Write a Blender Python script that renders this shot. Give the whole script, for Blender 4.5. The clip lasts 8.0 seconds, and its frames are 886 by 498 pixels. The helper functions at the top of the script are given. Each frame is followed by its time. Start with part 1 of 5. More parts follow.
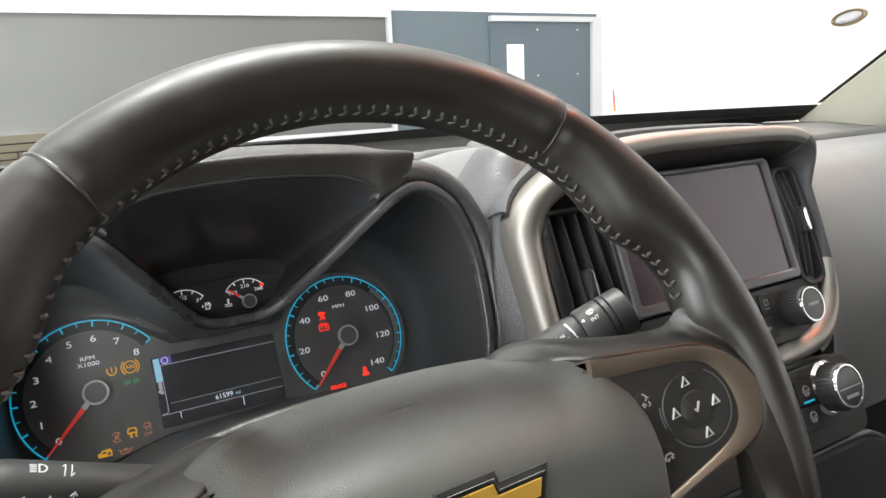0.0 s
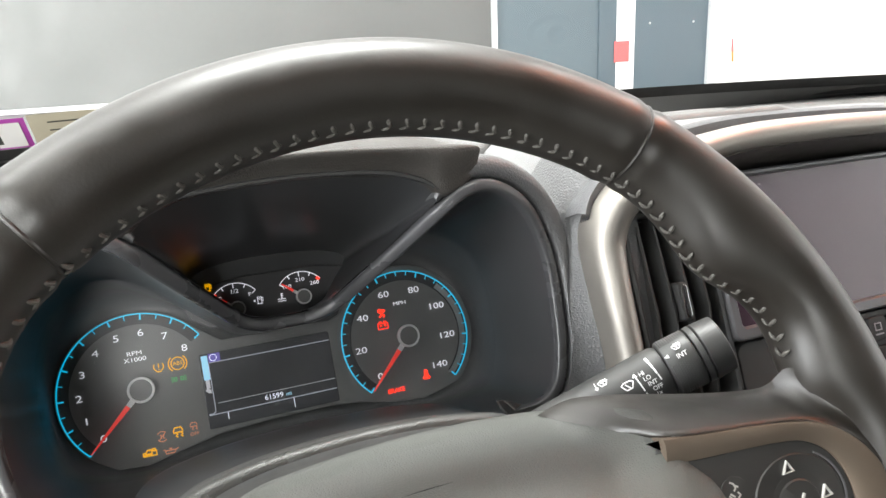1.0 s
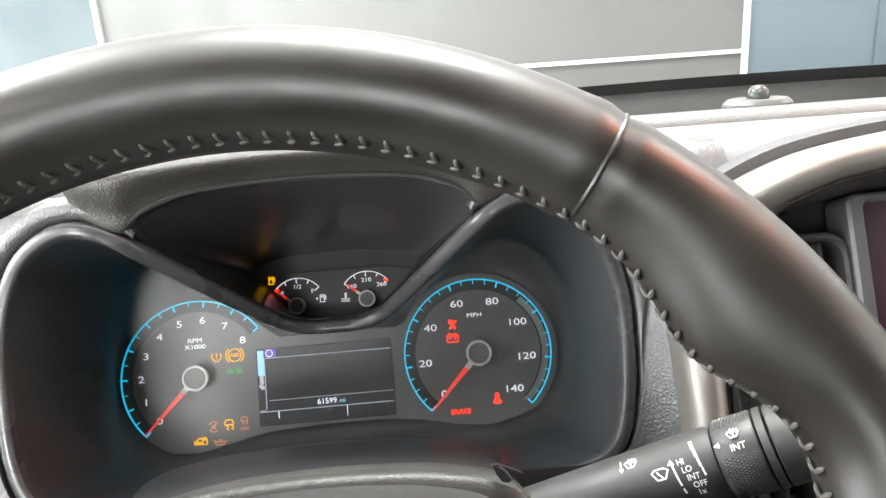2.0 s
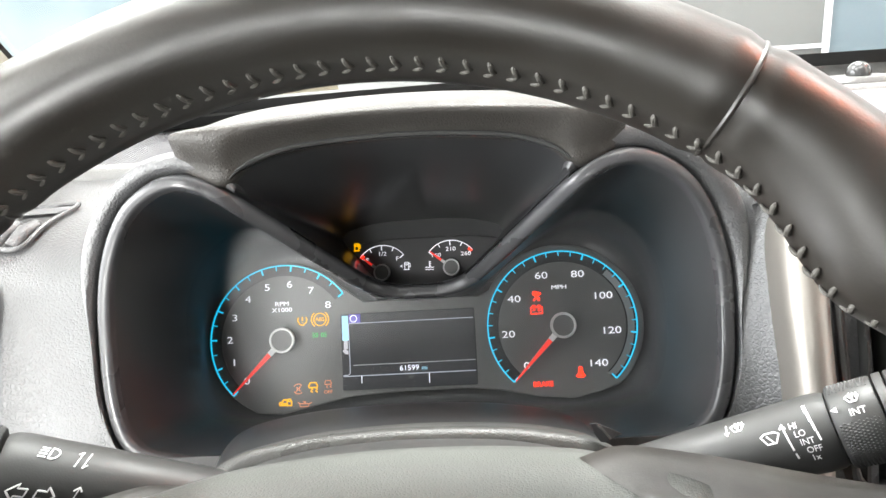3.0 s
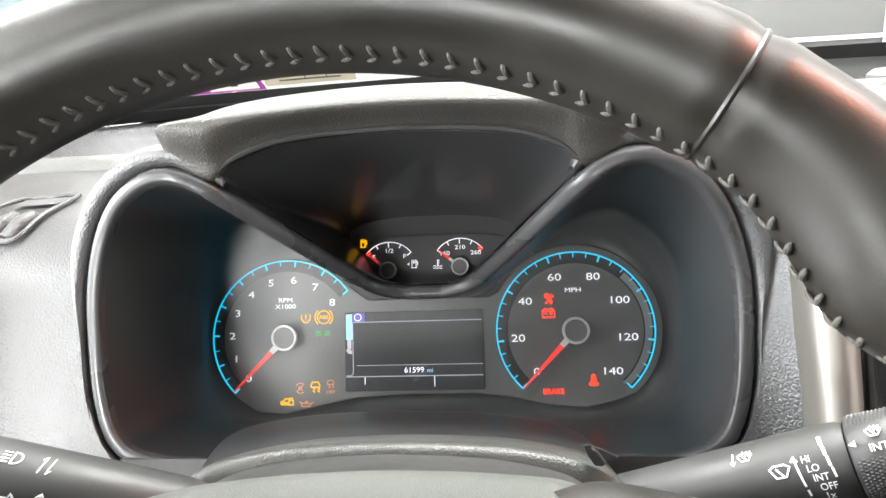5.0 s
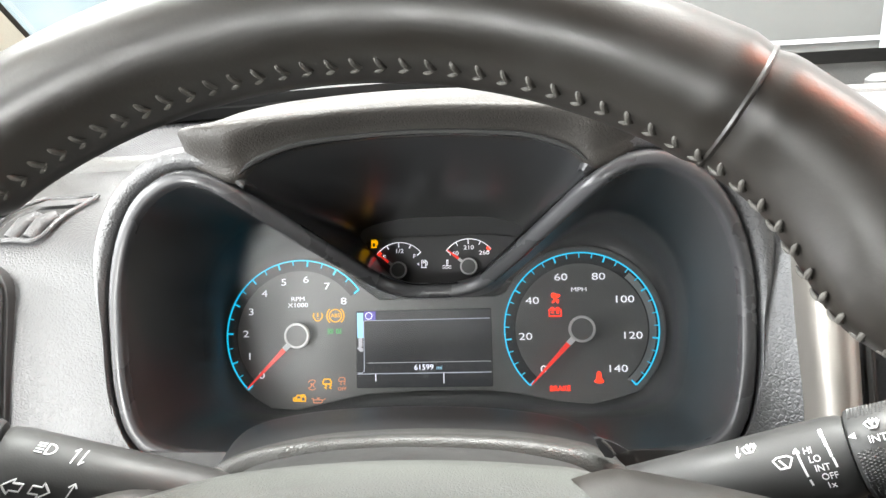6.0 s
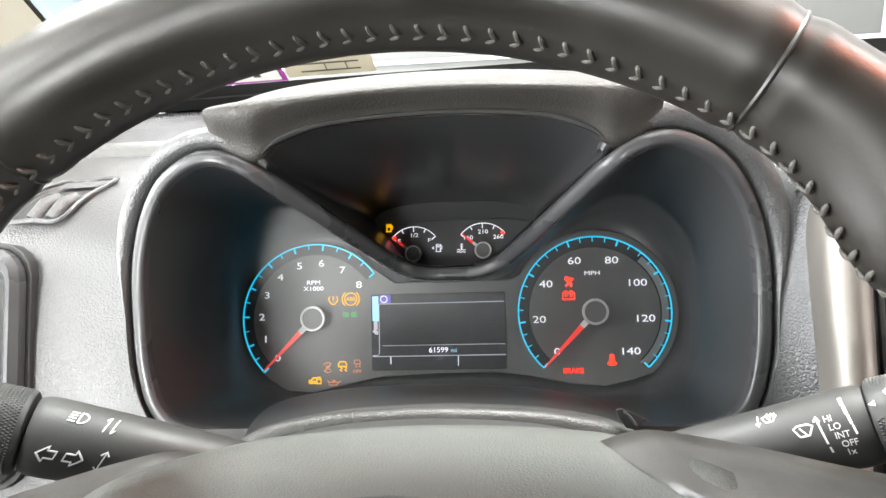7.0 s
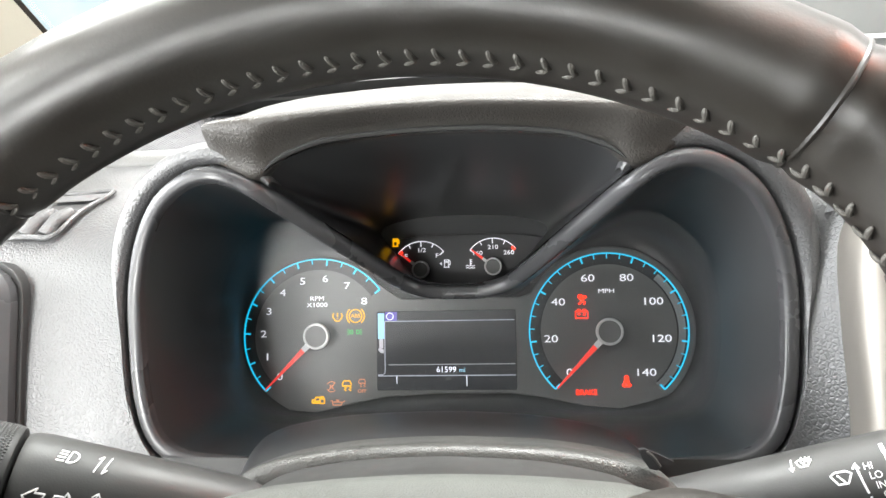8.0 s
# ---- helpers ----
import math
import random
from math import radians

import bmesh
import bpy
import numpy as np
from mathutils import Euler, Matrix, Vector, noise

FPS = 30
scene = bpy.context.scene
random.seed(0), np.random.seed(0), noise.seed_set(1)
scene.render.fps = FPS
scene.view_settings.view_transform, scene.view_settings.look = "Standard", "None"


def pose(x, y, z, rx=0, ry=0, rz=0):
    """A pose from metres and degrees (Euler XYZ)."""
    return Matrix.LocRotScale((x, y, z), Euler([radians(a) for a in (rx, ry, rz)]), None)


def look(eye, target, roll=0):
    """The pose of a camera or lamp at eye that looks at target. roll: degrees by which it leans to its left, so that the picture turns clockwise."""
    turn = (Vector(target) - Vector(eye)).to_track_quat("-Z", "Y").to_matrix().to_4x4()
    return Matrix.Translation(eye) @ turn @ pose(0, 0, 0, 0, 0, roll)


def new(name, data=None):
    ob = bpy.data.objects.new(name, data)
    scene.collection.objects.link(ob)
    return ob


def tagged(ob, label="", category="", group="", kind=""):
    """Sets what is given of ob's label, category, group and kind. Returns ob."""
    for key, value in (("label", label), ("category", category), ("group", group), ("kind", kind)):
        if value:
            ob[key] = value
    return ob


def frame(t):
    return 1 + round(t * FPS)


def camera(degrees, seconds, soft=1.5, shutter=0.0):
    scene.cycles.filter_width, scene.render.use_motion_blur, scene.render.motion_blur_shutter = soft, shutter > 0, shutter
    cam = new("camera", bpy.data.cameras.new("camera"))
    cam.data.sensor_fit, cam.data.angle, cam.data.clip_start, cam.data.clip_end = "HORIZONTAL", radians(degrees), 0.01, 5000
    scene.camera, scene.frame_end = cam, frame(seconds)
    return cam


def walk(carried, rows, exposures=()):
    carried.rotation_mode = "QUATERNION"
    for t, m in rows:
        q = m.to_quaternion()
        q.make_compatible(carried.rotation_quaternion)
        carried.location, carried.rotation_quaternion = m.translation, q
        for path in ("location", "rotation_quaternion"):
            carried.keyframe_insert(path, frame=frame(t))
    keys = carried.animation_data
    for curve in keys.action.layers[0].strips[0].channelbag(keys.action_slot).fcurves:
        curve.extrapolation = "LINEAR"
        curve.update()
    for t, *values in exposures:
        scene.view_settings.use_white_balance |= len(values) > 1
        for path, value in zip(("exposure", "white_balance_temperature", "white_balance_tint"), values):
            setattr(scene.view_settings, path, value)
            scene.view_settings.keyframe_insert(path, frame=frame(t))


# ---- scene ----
import functools

cam = camera(63.36, 8.0)
PATH = [
    (0, (-0.1105, -0.5359, 1.5271), (0.3824, 0.3075, 1.3135), -2.67),
    (0.2, (-0.1218, -0.5358, 1.5207), (0.3419, 0.3235, 1.3054), -2.82),
    (0.3, (-0.1281, -0.5351, 1.5207), (0.3231, 0.3306, 1.3041), -2.89),
    (0.4, (-0.1350, -0.5367, 1.5273), (0.3069, 0.3335, 1.3098), -2.83),
    (0.5, (-0.1364, -0.5386, 1.5366), (0.2942, 0.3368, 1.3168), -2.92),
    (0.8, (-0.0907, -0.5165, 1.5377), (0.2944, 0.3737, 1.2942), -2.94),
    (1, (-0.0591, -0.4889, 1.5486), (0.3013, 0.4020, 1.2720), -2.54),
    (1.2, (-0.0042, -0.4674, 1.5601), (0.2456, 0.4600, 1.2759), -3.47),
    (1.5, (0.0493, -0.4593, 1.5676), (0.1592, 0.4897, 1.2721), -3.76),
    (1.8, (0.0660, -0.4603, 1.5556), (0.1423, 0.4912, 1.2578), -3.73),
    (2, (0.0664, -0.4491, 1.5474), (0.1088, 0.5053, 1.2521), -3.87),
    (2.2, (0.0545, -0.4599, 1.5416), (0.0804, 0.4960, 1.2488), -3.77),
    (3.3, (0.0468, -0.4416, 1.5282), (-0.0215, 0.5116, 1.2336), -3.92),
    (3.5, (0.0665, -0.4323, 1.5274), (-0.0174, 0.5194, 1.2323), -3.93),
    (4, (0.0720, -0.4179, 1.5215), (-0.0210, 0.5320, 1.2234), -4.17),
    (4.2, (0.0743, -0.4202, 1.5210), (-0.0233, 0.5284, 1.2200), -4.03),
    (5.5, (0.0649, -0.4323, 1.5312), (-0.0346, 0.5152, 1.2271), -3.78),
    (6, (0.0625, -0.4406, 1.5315), (-0.0343, 0.5072, 1.2279), -3.65),
    (6.5, (0.0591, -0.4563, 1.5369), (-0.0380, 0.4908, 1.2311), -3.60),
    (7, (0.0520, -0.4495, 1.5241), (-0.0434, 0.4980, 1.2187), -3.53),
    (7.5, (0.0424, -0.4306, 1.5284), (-0.0526, 0.5163, 1.2212), -3.33),
    (8, (0.0465, -0.4293, 1.5308), (-0.0520, 0.5166, 1.2217), -3.30),
]
walk(cam, [(t, look(eye, target, roll)) for t, eye, target, roll in PATH],
     [(0, -0.55), (0.5, -0.08), (1.0, -0.04), (1.5, 0.08), (2.2, 0.38), (3.5, 0.65), (7.0, 0.55), (8, 0.6)])

# ---- light ----
world = bpy.data.worlds.new("world")
scene.world = world
world.use_nodes = True
_bg = world.node_tree.nodes["Background"]
_sky = world.node_tree.nodes.new("ShaderNodeTexSky")
_sky.sky_type, _sky.sun_disc = "NISHITA", False
_sky.sun_elevation, _sky.sun_rotation = radians(40), radians(200)
world.node_tree.links.new(_sky.outputs[0], _bg.inputs[0])
_bg.inputs[1].default_value = 0.1
scene.view_settings.exposure = 0.0


def lamp(name, at, aim, sx, sy, watts, color=(1, 1, 1)):
    d = bpy.data.lights.new(name, "AREA")
    d.shape, d.size, d.size_y, d.energy, d.color = "RECTANGLE", sx, sy, watts, color
    ob = new(name, d)
    ob.matrix_world = look(at, aim)
    return ob


# strip lights under the workshop ceiling and the daylight of the open bay
for _i, (_x, _y) in enumerate([(-2.6, 0.8), (0.4, 0.8), (3.4, 0.8), (-2.6, -1.7), (0.4, -1.7), (3.4, -1.7), (-2.6, -4.2), (0.4, -4.2), (3.4, -4.2)]):
    lamp("ceiling_strip_lamp", (_x, _y, 4.2), (_x, _y, 0), 1.6, 0.7, (205 if _y > 0 else 60) * (0.3 if _x > 3 else 1.3 if _x < 0 else 0.95), (0.98, 1.0, 0.97))
lamp("bay_daylight", (-4.9, -0.5, 1.9), (0, -0.3, 1.5), 4.4, 3.2, 680, (0.96, 0.985, 1.0))
lamp("rear_bay_daylight", (-1.9, -5.9, 1.7), (-0.2, -0.5, 1.5), 3.0, 3.2, 1050, (0.99, 1.0, 0.98))

# ---- helpers for building ----
C = pose(0, 0, 1.32, -22.5)          # the instrument panel's own axes: x right, y into the dash, z up along the dial face
MX = 0.0128                          # middle of the cluster and of the steering wheel
HOME = {}


class Geo:
    def __init__(self):
        self.v, self.f = [], []

    def add(self, verts, faces):
        n = len(self.v)
        self.v += [tuple(p) for p in verts]
        self.f += [tuple(i + n for i in f) for f in faces]
        return self

    def join(self, other, m=None):
        return self.add([m @ Vector(p) for p in other.v] if m else other.v, other.f)


def thing(name, label, category, at=(0, 0, 0), group="", kind="", local=True):
    ob = new(name)
    ob.empty_display_size = 0.02
    place = (C @ Vector(at)) if local else Vector(at)
    ob.location = place
    HOME[ob] = place
    return tagged(ob, label, category, group, kind)


def mesh_of(name, geo, mat, m, sharp=38):
    me = bpy.data.meshes.new(name)
    me.from_pydata([m @ Vector(p) for p in geo.v], [], geo.f)
    me.materials.append(mat)
    bm = bmesh.new()
    bm.from_mesh(me)
    bmesh.ops.recalc_face_normals(bm, faces=bm.faces)
    bm.to_mesh(me)
    bm.free()
    me.polygons.foreach_set("use_smooth", [True] * len(me.polygons))
    me.set_sharp_from_angle(angle=radians(sharp))
    return me


def part(name, geo, mat, parent, label="", local=True, sharp=38):
    base = HOME[parent]
    m = Matrix.Translation(-base) @ (C if local else Matrix())
    ob = new(name, mesh_of(name, geo, mat, m, sharp))
    ob.parent = parent
    HOME[ob] = base
    return tagged(ob, label)


def single(name, geo, mat, label, category, kind="", group="", local=True, sharp=38):
    """A thing of one mesh."""
    c = sum((Vector(p) for p in geo.v), Vector()) / len(geo.v)
    c = C @ c if local else c
    ob = new(name, mesh_of(name, geo, mat, Matrix.Translation(-c) @ (C if local else Matrix()), sharp))
    ob.location = c
    HOME[ob] = c
    return tagged(ob, label, category, group, kind)


def spline(pts, n, closed=False):
    """Catmull-Rom through the points, n samples."""
    p = [np.array(q, float) for q in pts]
    m = len(p)
    out = []
    spans = m if closed else m - 1
    for k in range(n):
        u = k * spans / (n if closed else n - 1)
        i = min(int(u), spans - 1)
        s = u - i
        if closed:
            a, b, c, d = p[(i - 1) % m], p[i % m], p[(i + 1) % m], p[(i + 2) % m]
        else:
            a, b, c, d = p[max(i - 1, 0)], p[i], p[i + 1], p[min(i + 2, m - 1)]
        out.append(tuple(0.5 * (2 * b + (c - a) * s + (2 * a - 5 * b + 4 * c - d) * s * s + (3 * b - 3 * c + d - a) * s ** 3)))
    return out


def loft(rings, closed=True, cap0=False, cap1=False):
    g, n = Geo(), len(rings[0])
    verts = [p for r in rings for p in r]
    faces = []
    for i in range(len(rings) - 1):
        for j in range(n if closed else n - 1):
            k = (j + 1) % n
            faces.append((i * n + j, i * n + k, (i + 1) * n + k, (i + 1) * n + j))
    if cap0:
        faces.append(tuple(range(n)))
    if cap1:
        faces.append(tuple(range((len(rings) - 1) * n, len(rings) * n)))
    return g.add(verts, faces)


def blend(a, b, s):
    return [tuple((1 - s) * np.array(p) + s * np.array(q)) for p, q in zip(a, b)]


def tube(path, ra, rb=None, seg=8, closed=False, up=(0, 1, 0), power=1.0):
    """A bar along a path; ra across, rb along up."""
    rb = ra if rb is None else rb
    p = [np.array(q, float) for q in path]
    n = len(p)
    rings = []
    for i in range(n):
        t = p[(i + 1) % n] - p[i - 1] if closed else p[min(i + 1, n - 1)] - p[max(i - 1, 0)]
        t /= np.linalg.norm(t) + 1e-12
        s = np.cross(t, up)
        s /= np.linalg.norm(s) + 1e-12
        w = np.cross(s, t)
        wa = ra[i] if isinstance(ra, (list, tuple)) else ra
        wb = rb[i] if isinstance(rb, (list, tuple)) else rb
        ring = []
        for k in range(seg):
            a = 2 * math.pi * k / seg
            ca, sa = math.cos(a), math.sin(a)
            ca, sa = math.copysign(abs(ca) ** power, ca), math.copysign(abs(sa) ** power, sa)
            ring.append(tuple(p[i] + s * wa * ca + w * wb * sa))
        rings.append(ring)
    if closed:
        rings.append(rings[0])
        return loft(rings)
    return loft(rings, True, True, True)


def inset(pts, d):
    """A closed outline in the plane, moved inward by d."""
    n = len(pts)
    area = sum(pts[i][0] * pts[(i + 1) % n][1] - pts[(i + 1) % n][0] * pts[i][1] for i in range(n))
    sgn = 1 if area > 0 else -1
    out = []
    for i in range(n):
        a, b, c = (np.array(pts[k % n][:2], float) for k in (i - 1, i, i + 1))
        e, f = b - a, c - b
        e /= np.linalg.norm(e) + 1e-12
        f /= np.linalg.norm(f) + 1e-12
        nn = np.array([-e[1] - f[1], e[0] + f[0]]) * sgn
        nn /= np.linalg.norm(nn) + 1e-12
        cosv = max(0.5, float(np.dot(nn, np.array([-f[1], f[0]]) * sgn)))
        out.append(tuple(b + nn * d / cosv))
    return out


def plate(outline, y0, y1, bevel=0.0):
    """A prism of an outline (x, z) from its face y0 to its back y1, with an eased front edge."""
    if bevel:
        ins, ins2 = inset(outline, bevel), inset(outline, bevel * 0.3)
        rings = [[(x, y1, z) for x, z in outline], [(x, y0 + bevel, z) for x, z in outline],
                 [(x, y0 + bevel * 0.3, z) for x, z in ins2], [(x, y0, z) for x, z in ins], [(x, y0, z) for x, z in inset(outline, bevel * 1.12)]]
    else:
        rings = [[(x, y1, z) for x, z in outline], [(x, y0, z) for x, z in outline]]
    return loft(rings, True, True, True)


def rrect(x0, z0, x1, z1, r, n=5):
    out = []
    for cx, cz, a0 in ((x1 - r, z1 - r, 0), (x0 + r, z1 - r, 90), (x0 + r, z0 + r, 180), (x1 - r, z0 + r, 270)):
        for k in range(n):
            a = radians(a0 + 90 * k / (n - 1))
            out.append((cx + r * math.cos(a), cz + r * math.sin(a)))
    return out


def ring_plate(outer, inner, y0, y1, bevel=0.001):
    """A frame between two outlines with the same number of points."""
    o2, i2 = inset(outer, bevel), inset(inner, -bevel)
    rings = [[(x, y1, z) for x, z in outer], [(x, y0 + bevel, z) for x, z in outer], [(x, y0, z) for x, z in o2],
             [(x, y0, z) for x, z in i2], [(x, y0 + bevel, z) for x, z in inner], [(x, y1, z) for x, z in inner]]
    return loft(rings + [rings[0]])


def lathe(cx, cz, profile, seg=32):
    """Turned round an axis along y; profile of (radius, y)."""
    rings = [[(cx + r * math.cos(2 * math.pi * k / seg), y, cz + r * math.sin(2 * math.pi * k / seg)) for k in range(seg)] for r, y in profile]
    return loft(rings, True, profile[0][0] > 1e-6, profile[-1][0] > 1e-6)


def box(x0, y0, z0, x1, y1, z1):
    v = [(x, y, z) for x in (x0, x1) for y in (y0, y1) for z in (z0, z1)]
    return Geo().add(v, [(0, 1, 3, 2), (4, 6, 7, 5), (0, 4, 5, 1), (2, 3, 7, 6), (0, 2, 6, 4), (1, 5, 7, 3)])


def stroke(lines, w, y0=-0.0008, y1=0.0, origin=(0, 0), size=1.0):
    """Flat printed lines: polylines of (x, z)."""
    g = Geo()
    for line in lines:
        closed = len(line) > 2 and line[0] == line[-1]
        q = [np.array(p, float) * size + origin for p in line]
        if closed:
            q = q[:-1]
        n = len(q)
        left, right = [], []
        for i in range(n):
            a = q[i - 1] if (i or closed) else q[i]
            c = q[(i + 1) % n] if (i < n - 1 or closed) else q[i]
            t = (c - a) / (np.linalg.norm(c - a) + 1e-12)
            s = np.array([-t[1], t[0]]) * w / 2
            left.append(q[i] + s)
            right.append(q[i] - s)
        rings = [[(l[0], y1, l[1]), (l[0], y0, l[1]), (r[0], y0, r[1]), (r[0], y1, r[1])] for l, r in zip(left, right)]
        if closed:
            rings.append(rings[0])
        g.join(loft(rings, True, not closed, not closed))
    return g


def arc(cx, cz, r, a0, a1, n=20):
    return [(cx + r * math.cos(radians(a0 + (a1 - a0) * k / n)), cz + r * math.sin(radians(a0 + (a1 - a0) * k / n))) for k in range(n + 1)]


def words(text, size, wide=1.0, thick=0.0003):
    """Letters in the plane (x, z), facing -y, their middle at the origin; size is the height of capitals."""
    cu = bpy.data.curves.new("letters", "FONT")
    cu.body, cu.size, cu.align_x, cu.align_y, cu.extrude, cu.resolution_u = text, size / 0.7, "CENTER", "CENTER", thick, 3
    ob = bpy.data.objects.new("letters", cu)
    scene.collection.objects.link(ob)
    me = bpy.data.meshes.new_from_object(ob.evaluated_get(bpy.context.evaluated_depsgraph_get()))
    g = Geo().add([(v.co.x * wide, -v.co.z, v.co.y) for v in me.vertices], [tuple(p.vertices) for p in me.polygons])
    bpy.data.objects.remove(ob)
    bpy.data.curves.remove(cu)
    bpy.data.meshes.remove(me)
    return g


def shifted(g, x=0.0, y=0.0, z=0.0):
    return Geo().join(g, Matrix.Translation((x, y, z)))


# ---- materials ----
def nodes_of(name):
    m = bpy.data.materials.new(name)
    m.use_nodes = True
    return m, m.node_tree.nodes, m.node_tree.links, m.node_tree.nodes["Principled BSDF"]


def surface(name, color, rough, metal=0.0, grain=0.0, grain_size=0.002, pebble=0.0, pebble_size=0.002, stain=0.25, stain_size=0.05, rough_var=0.12, coat=0.0, spec=0.5):
    """Colour with stains at two scales, uneven gloss, and a fine relief: grain (noise) and pebble (cells), in metres."""
    m, nd, ln, b = nodes_of(name)
    co = nd.new("ShaderNodeTexCoord")
    big, fine = nd.new("ShaderNodeTexNoise"), nd.new("ShaderNodeTexNoise")
    big.inputs["Scale"].default_value, big.inputs["Detail"].default_value = 1 / stain_size, 5
    fine.inputs["Scale"].default_value, fine.inputs["Detail"].default_value = 1 / grain_size, 3
    ln.new(co.outputs["Object"], big.inputs["Vector"])
    ln.new(co.outputs["Object"], fine.inputs["Vector"])
    mix = nd.new("ShaderNodeMix")
    mix.data_type = "RGBA"
    mix.inputs["A"].default_value = (*[c * (1 - stain) for c in color], 1)
    mix.inputs["B"].default_value = (*[min(1, c * (1 + stain)) for c in color], 1)
    add = nd.new("ShaderNodeMath")
    add.operation = "MULTIPLY_ADD"
    add.inputs[1].default_value, add.inputs[2].default_value = 0.35, 0.0
    ln.new(fine.outputs["Fac"], add.inputs[0])
    tot = nd.new("ShaderNodeMath")
    tot.operation = "MULTIPLY_ADD"
    tot.inputs[1].default_value = 0.65
    ln.new(big.outputs["Fac"], tot.inputs[0])
    ln.new(add.outputs[0], tot.inputs[2])
    ln.new(tot.outputs[0], mix.inputs["Factor"])
    ln.new(mix.outputs["Result"], b.inputs["Base Color"])
    rr = nd.new("ShaderNodeMapRange")
    rr.inputs["To Min"].default_value, rr.inputs["To Max"].default_value = max(0.02, rough - rough_var), min(1, rough + rough_var)
    rr.interpolation_type = "SMOOTHSTEP"
    rr.inputs["From Min"].default_value, rr.inputs["From Max"].default_value = 0.3, 0.7
    ln.new(big.outputs["Fac"], rr.inputs["Value"])
    ln.new(rr.outputs["Result"], b.inputs["Roughness"])
    b.inputs["Metallic"].default_value = metal
    b.inputs["Coat Weight"].default_value = coat
    b.inputs["Specular IOR Level"].default_value = spec
    last = None
    if grain:
        bp = nd.new("ShaderNodeBump")
        bp.inputs["Strength"].default_value, bp.inputs["Distance"].default_value = 1.0, grain
        ln.new(fine.outputs["Fac"], bp.inputs["Height"])
        last = bp
    if pebble:
        vo = nd.new("ShaderNodeTexVoronoi")
        vo.feature = "DISTANCE_TO_EDGE"
        vo.inputs["Scale"].default_value = 1 / pebble_size
        bend, warp = nd.new("ShaderNodeTexNoise"), nd.new("ShaderNodeVectorMath")
        bend.inputs["Scale"].default_value = 0.8 / pebble_size
        warp.operation = "MULTIPLY_ADD"
        warp.inputs[1].default_value = (pebble_size * 0.7,) * 3
        ln.new(co.outputs["Object"], bend.inputs["Vector"])
        ln.new(bend.outputs["Color"], warp.inputs[0])
        ln.new(co.outputs["Object"], warp.inputs[2])
        ln.new(warp.outputs[0], vo.inputs["Vector"])
        crease = nd.new("ShaderNodeMapRange")
        crease.interpolation_type = "SMOOTHERSTEP"
        crease.inputs["From Min"].default_value, crease.inputs["From Max"].default_value = 0.0, 0.3
        ln.new(vo.outputs["Distance"], crease.inputs["Value"])
        bp = nd.new("ShaderNodeBump")
        bp.inputs["Strength"].default_value, bp.inputs["Distance"].default_value = 1.0, pebble
        ln.new(crease.outputs[0], bp.inputs["Height"])
        if last:
            ln.new(last.outputs[0], bp.inputs["Normal"])
        last = bp
    if last:
        ln.new(last.outputs[0], b.inputs["Normal"])
    return m


def glow(name, color, power, base=None):
    m, nd, ln, b = nodes_of(name)
    b.inputs["Base Color"].default_value = (*(base or color), 1)
    b.inputs["Emission Color"].default_value = (*color, 1)
    b.inputs["Emission Strength"].default_value = power
    b.inputs["Roughness"].default_value = 0.5
    return m


def clear(name, head_on=0.04, grazing=0.5, tint=(1, 1, 1), rough=0.03, dust_haze=0.0):
    """A thin pane: clear, with a reflection that grows towards grazing sight, and a pale film for dust and painted
    haze.
    """
    m, nd, ln, b = nodes_of(name)
    nd.remove(b)
    tr, gl, fr, mx = nd.new("ShaderNodeBsdfTransparent"), nd.new("ShaderNodeBsdfGlossy"), nd.new("ShaderNodeLayerWeight"), nd.new("ShaderNodeMixShader")
    tr.inputs[0].default_value = (*tint, 1)
    gl.inputs["Roughness"].default_value = rough
    fr.inputs["Blend"].default_value = 0.5
    pw, sc = nd.new("ShaderNodeMath"), nd.new("ShaderNodeMath")
    pw.operation, sc.operation = "POWER", "MULTIPLY_ADD"
    pw.inputs[1].default_value, sc.inputs[1].default_value, sc.inputs[2].default_value = 4.0, grazing, head_on
    ln.new(fr.outputs["Facing"], pw.inputs[0])
    ln.new(pw.outputs[0], sc.inputs[0])
    ln.new(sc.outputs[0], mx.inputs[0])
    ln.new(tr.outputs[0], mx.inputs[1])
    ln.new(gl.outputs[0], mx.inputs[2])
    out = mx
    if dust_haze:
        df, film, cl_, co = nd.new("ShaderNodeBsdfDiffuse"), nd.new("ShaderNodeMixShader"), nd.new("ShaderNodeTexNoise"), nd.new("ShaderNodeTexCoord")
        amount = nd.new("ShaderNodeMapRange")
        df.inputs["Color"].default_value = (0.75, 0.76, 0.78, 1)
        cl_.inputs["Scale"].default_value, cl_.inputs["Detail"].default_value = 30, 6
        amount.inputs["From Min"].default_value, amount.inputs["From Max"].default_value = 0.3, 0.7
        amount.inputs["To Min"].default_value, amount.inputs["To Max"].default_value = dust_haze * 0.7, dust_haze * 1.3
        ln.new(co.outputs["Object"], cl_.inputs["Vector"])
        ln.new(cl_.outputs["Fac"], amount.inputs["Value"])
        ln.new(amount.outputs[0], film.inputs[0])
        ln.new(mx.outputs[0], film.inputs[1])
        ln.new(df.outputs[0], film.inputs[2])
        out = film
    ln.new(out.outputs[0], nd["Material Output"].inputs[0])
    return m


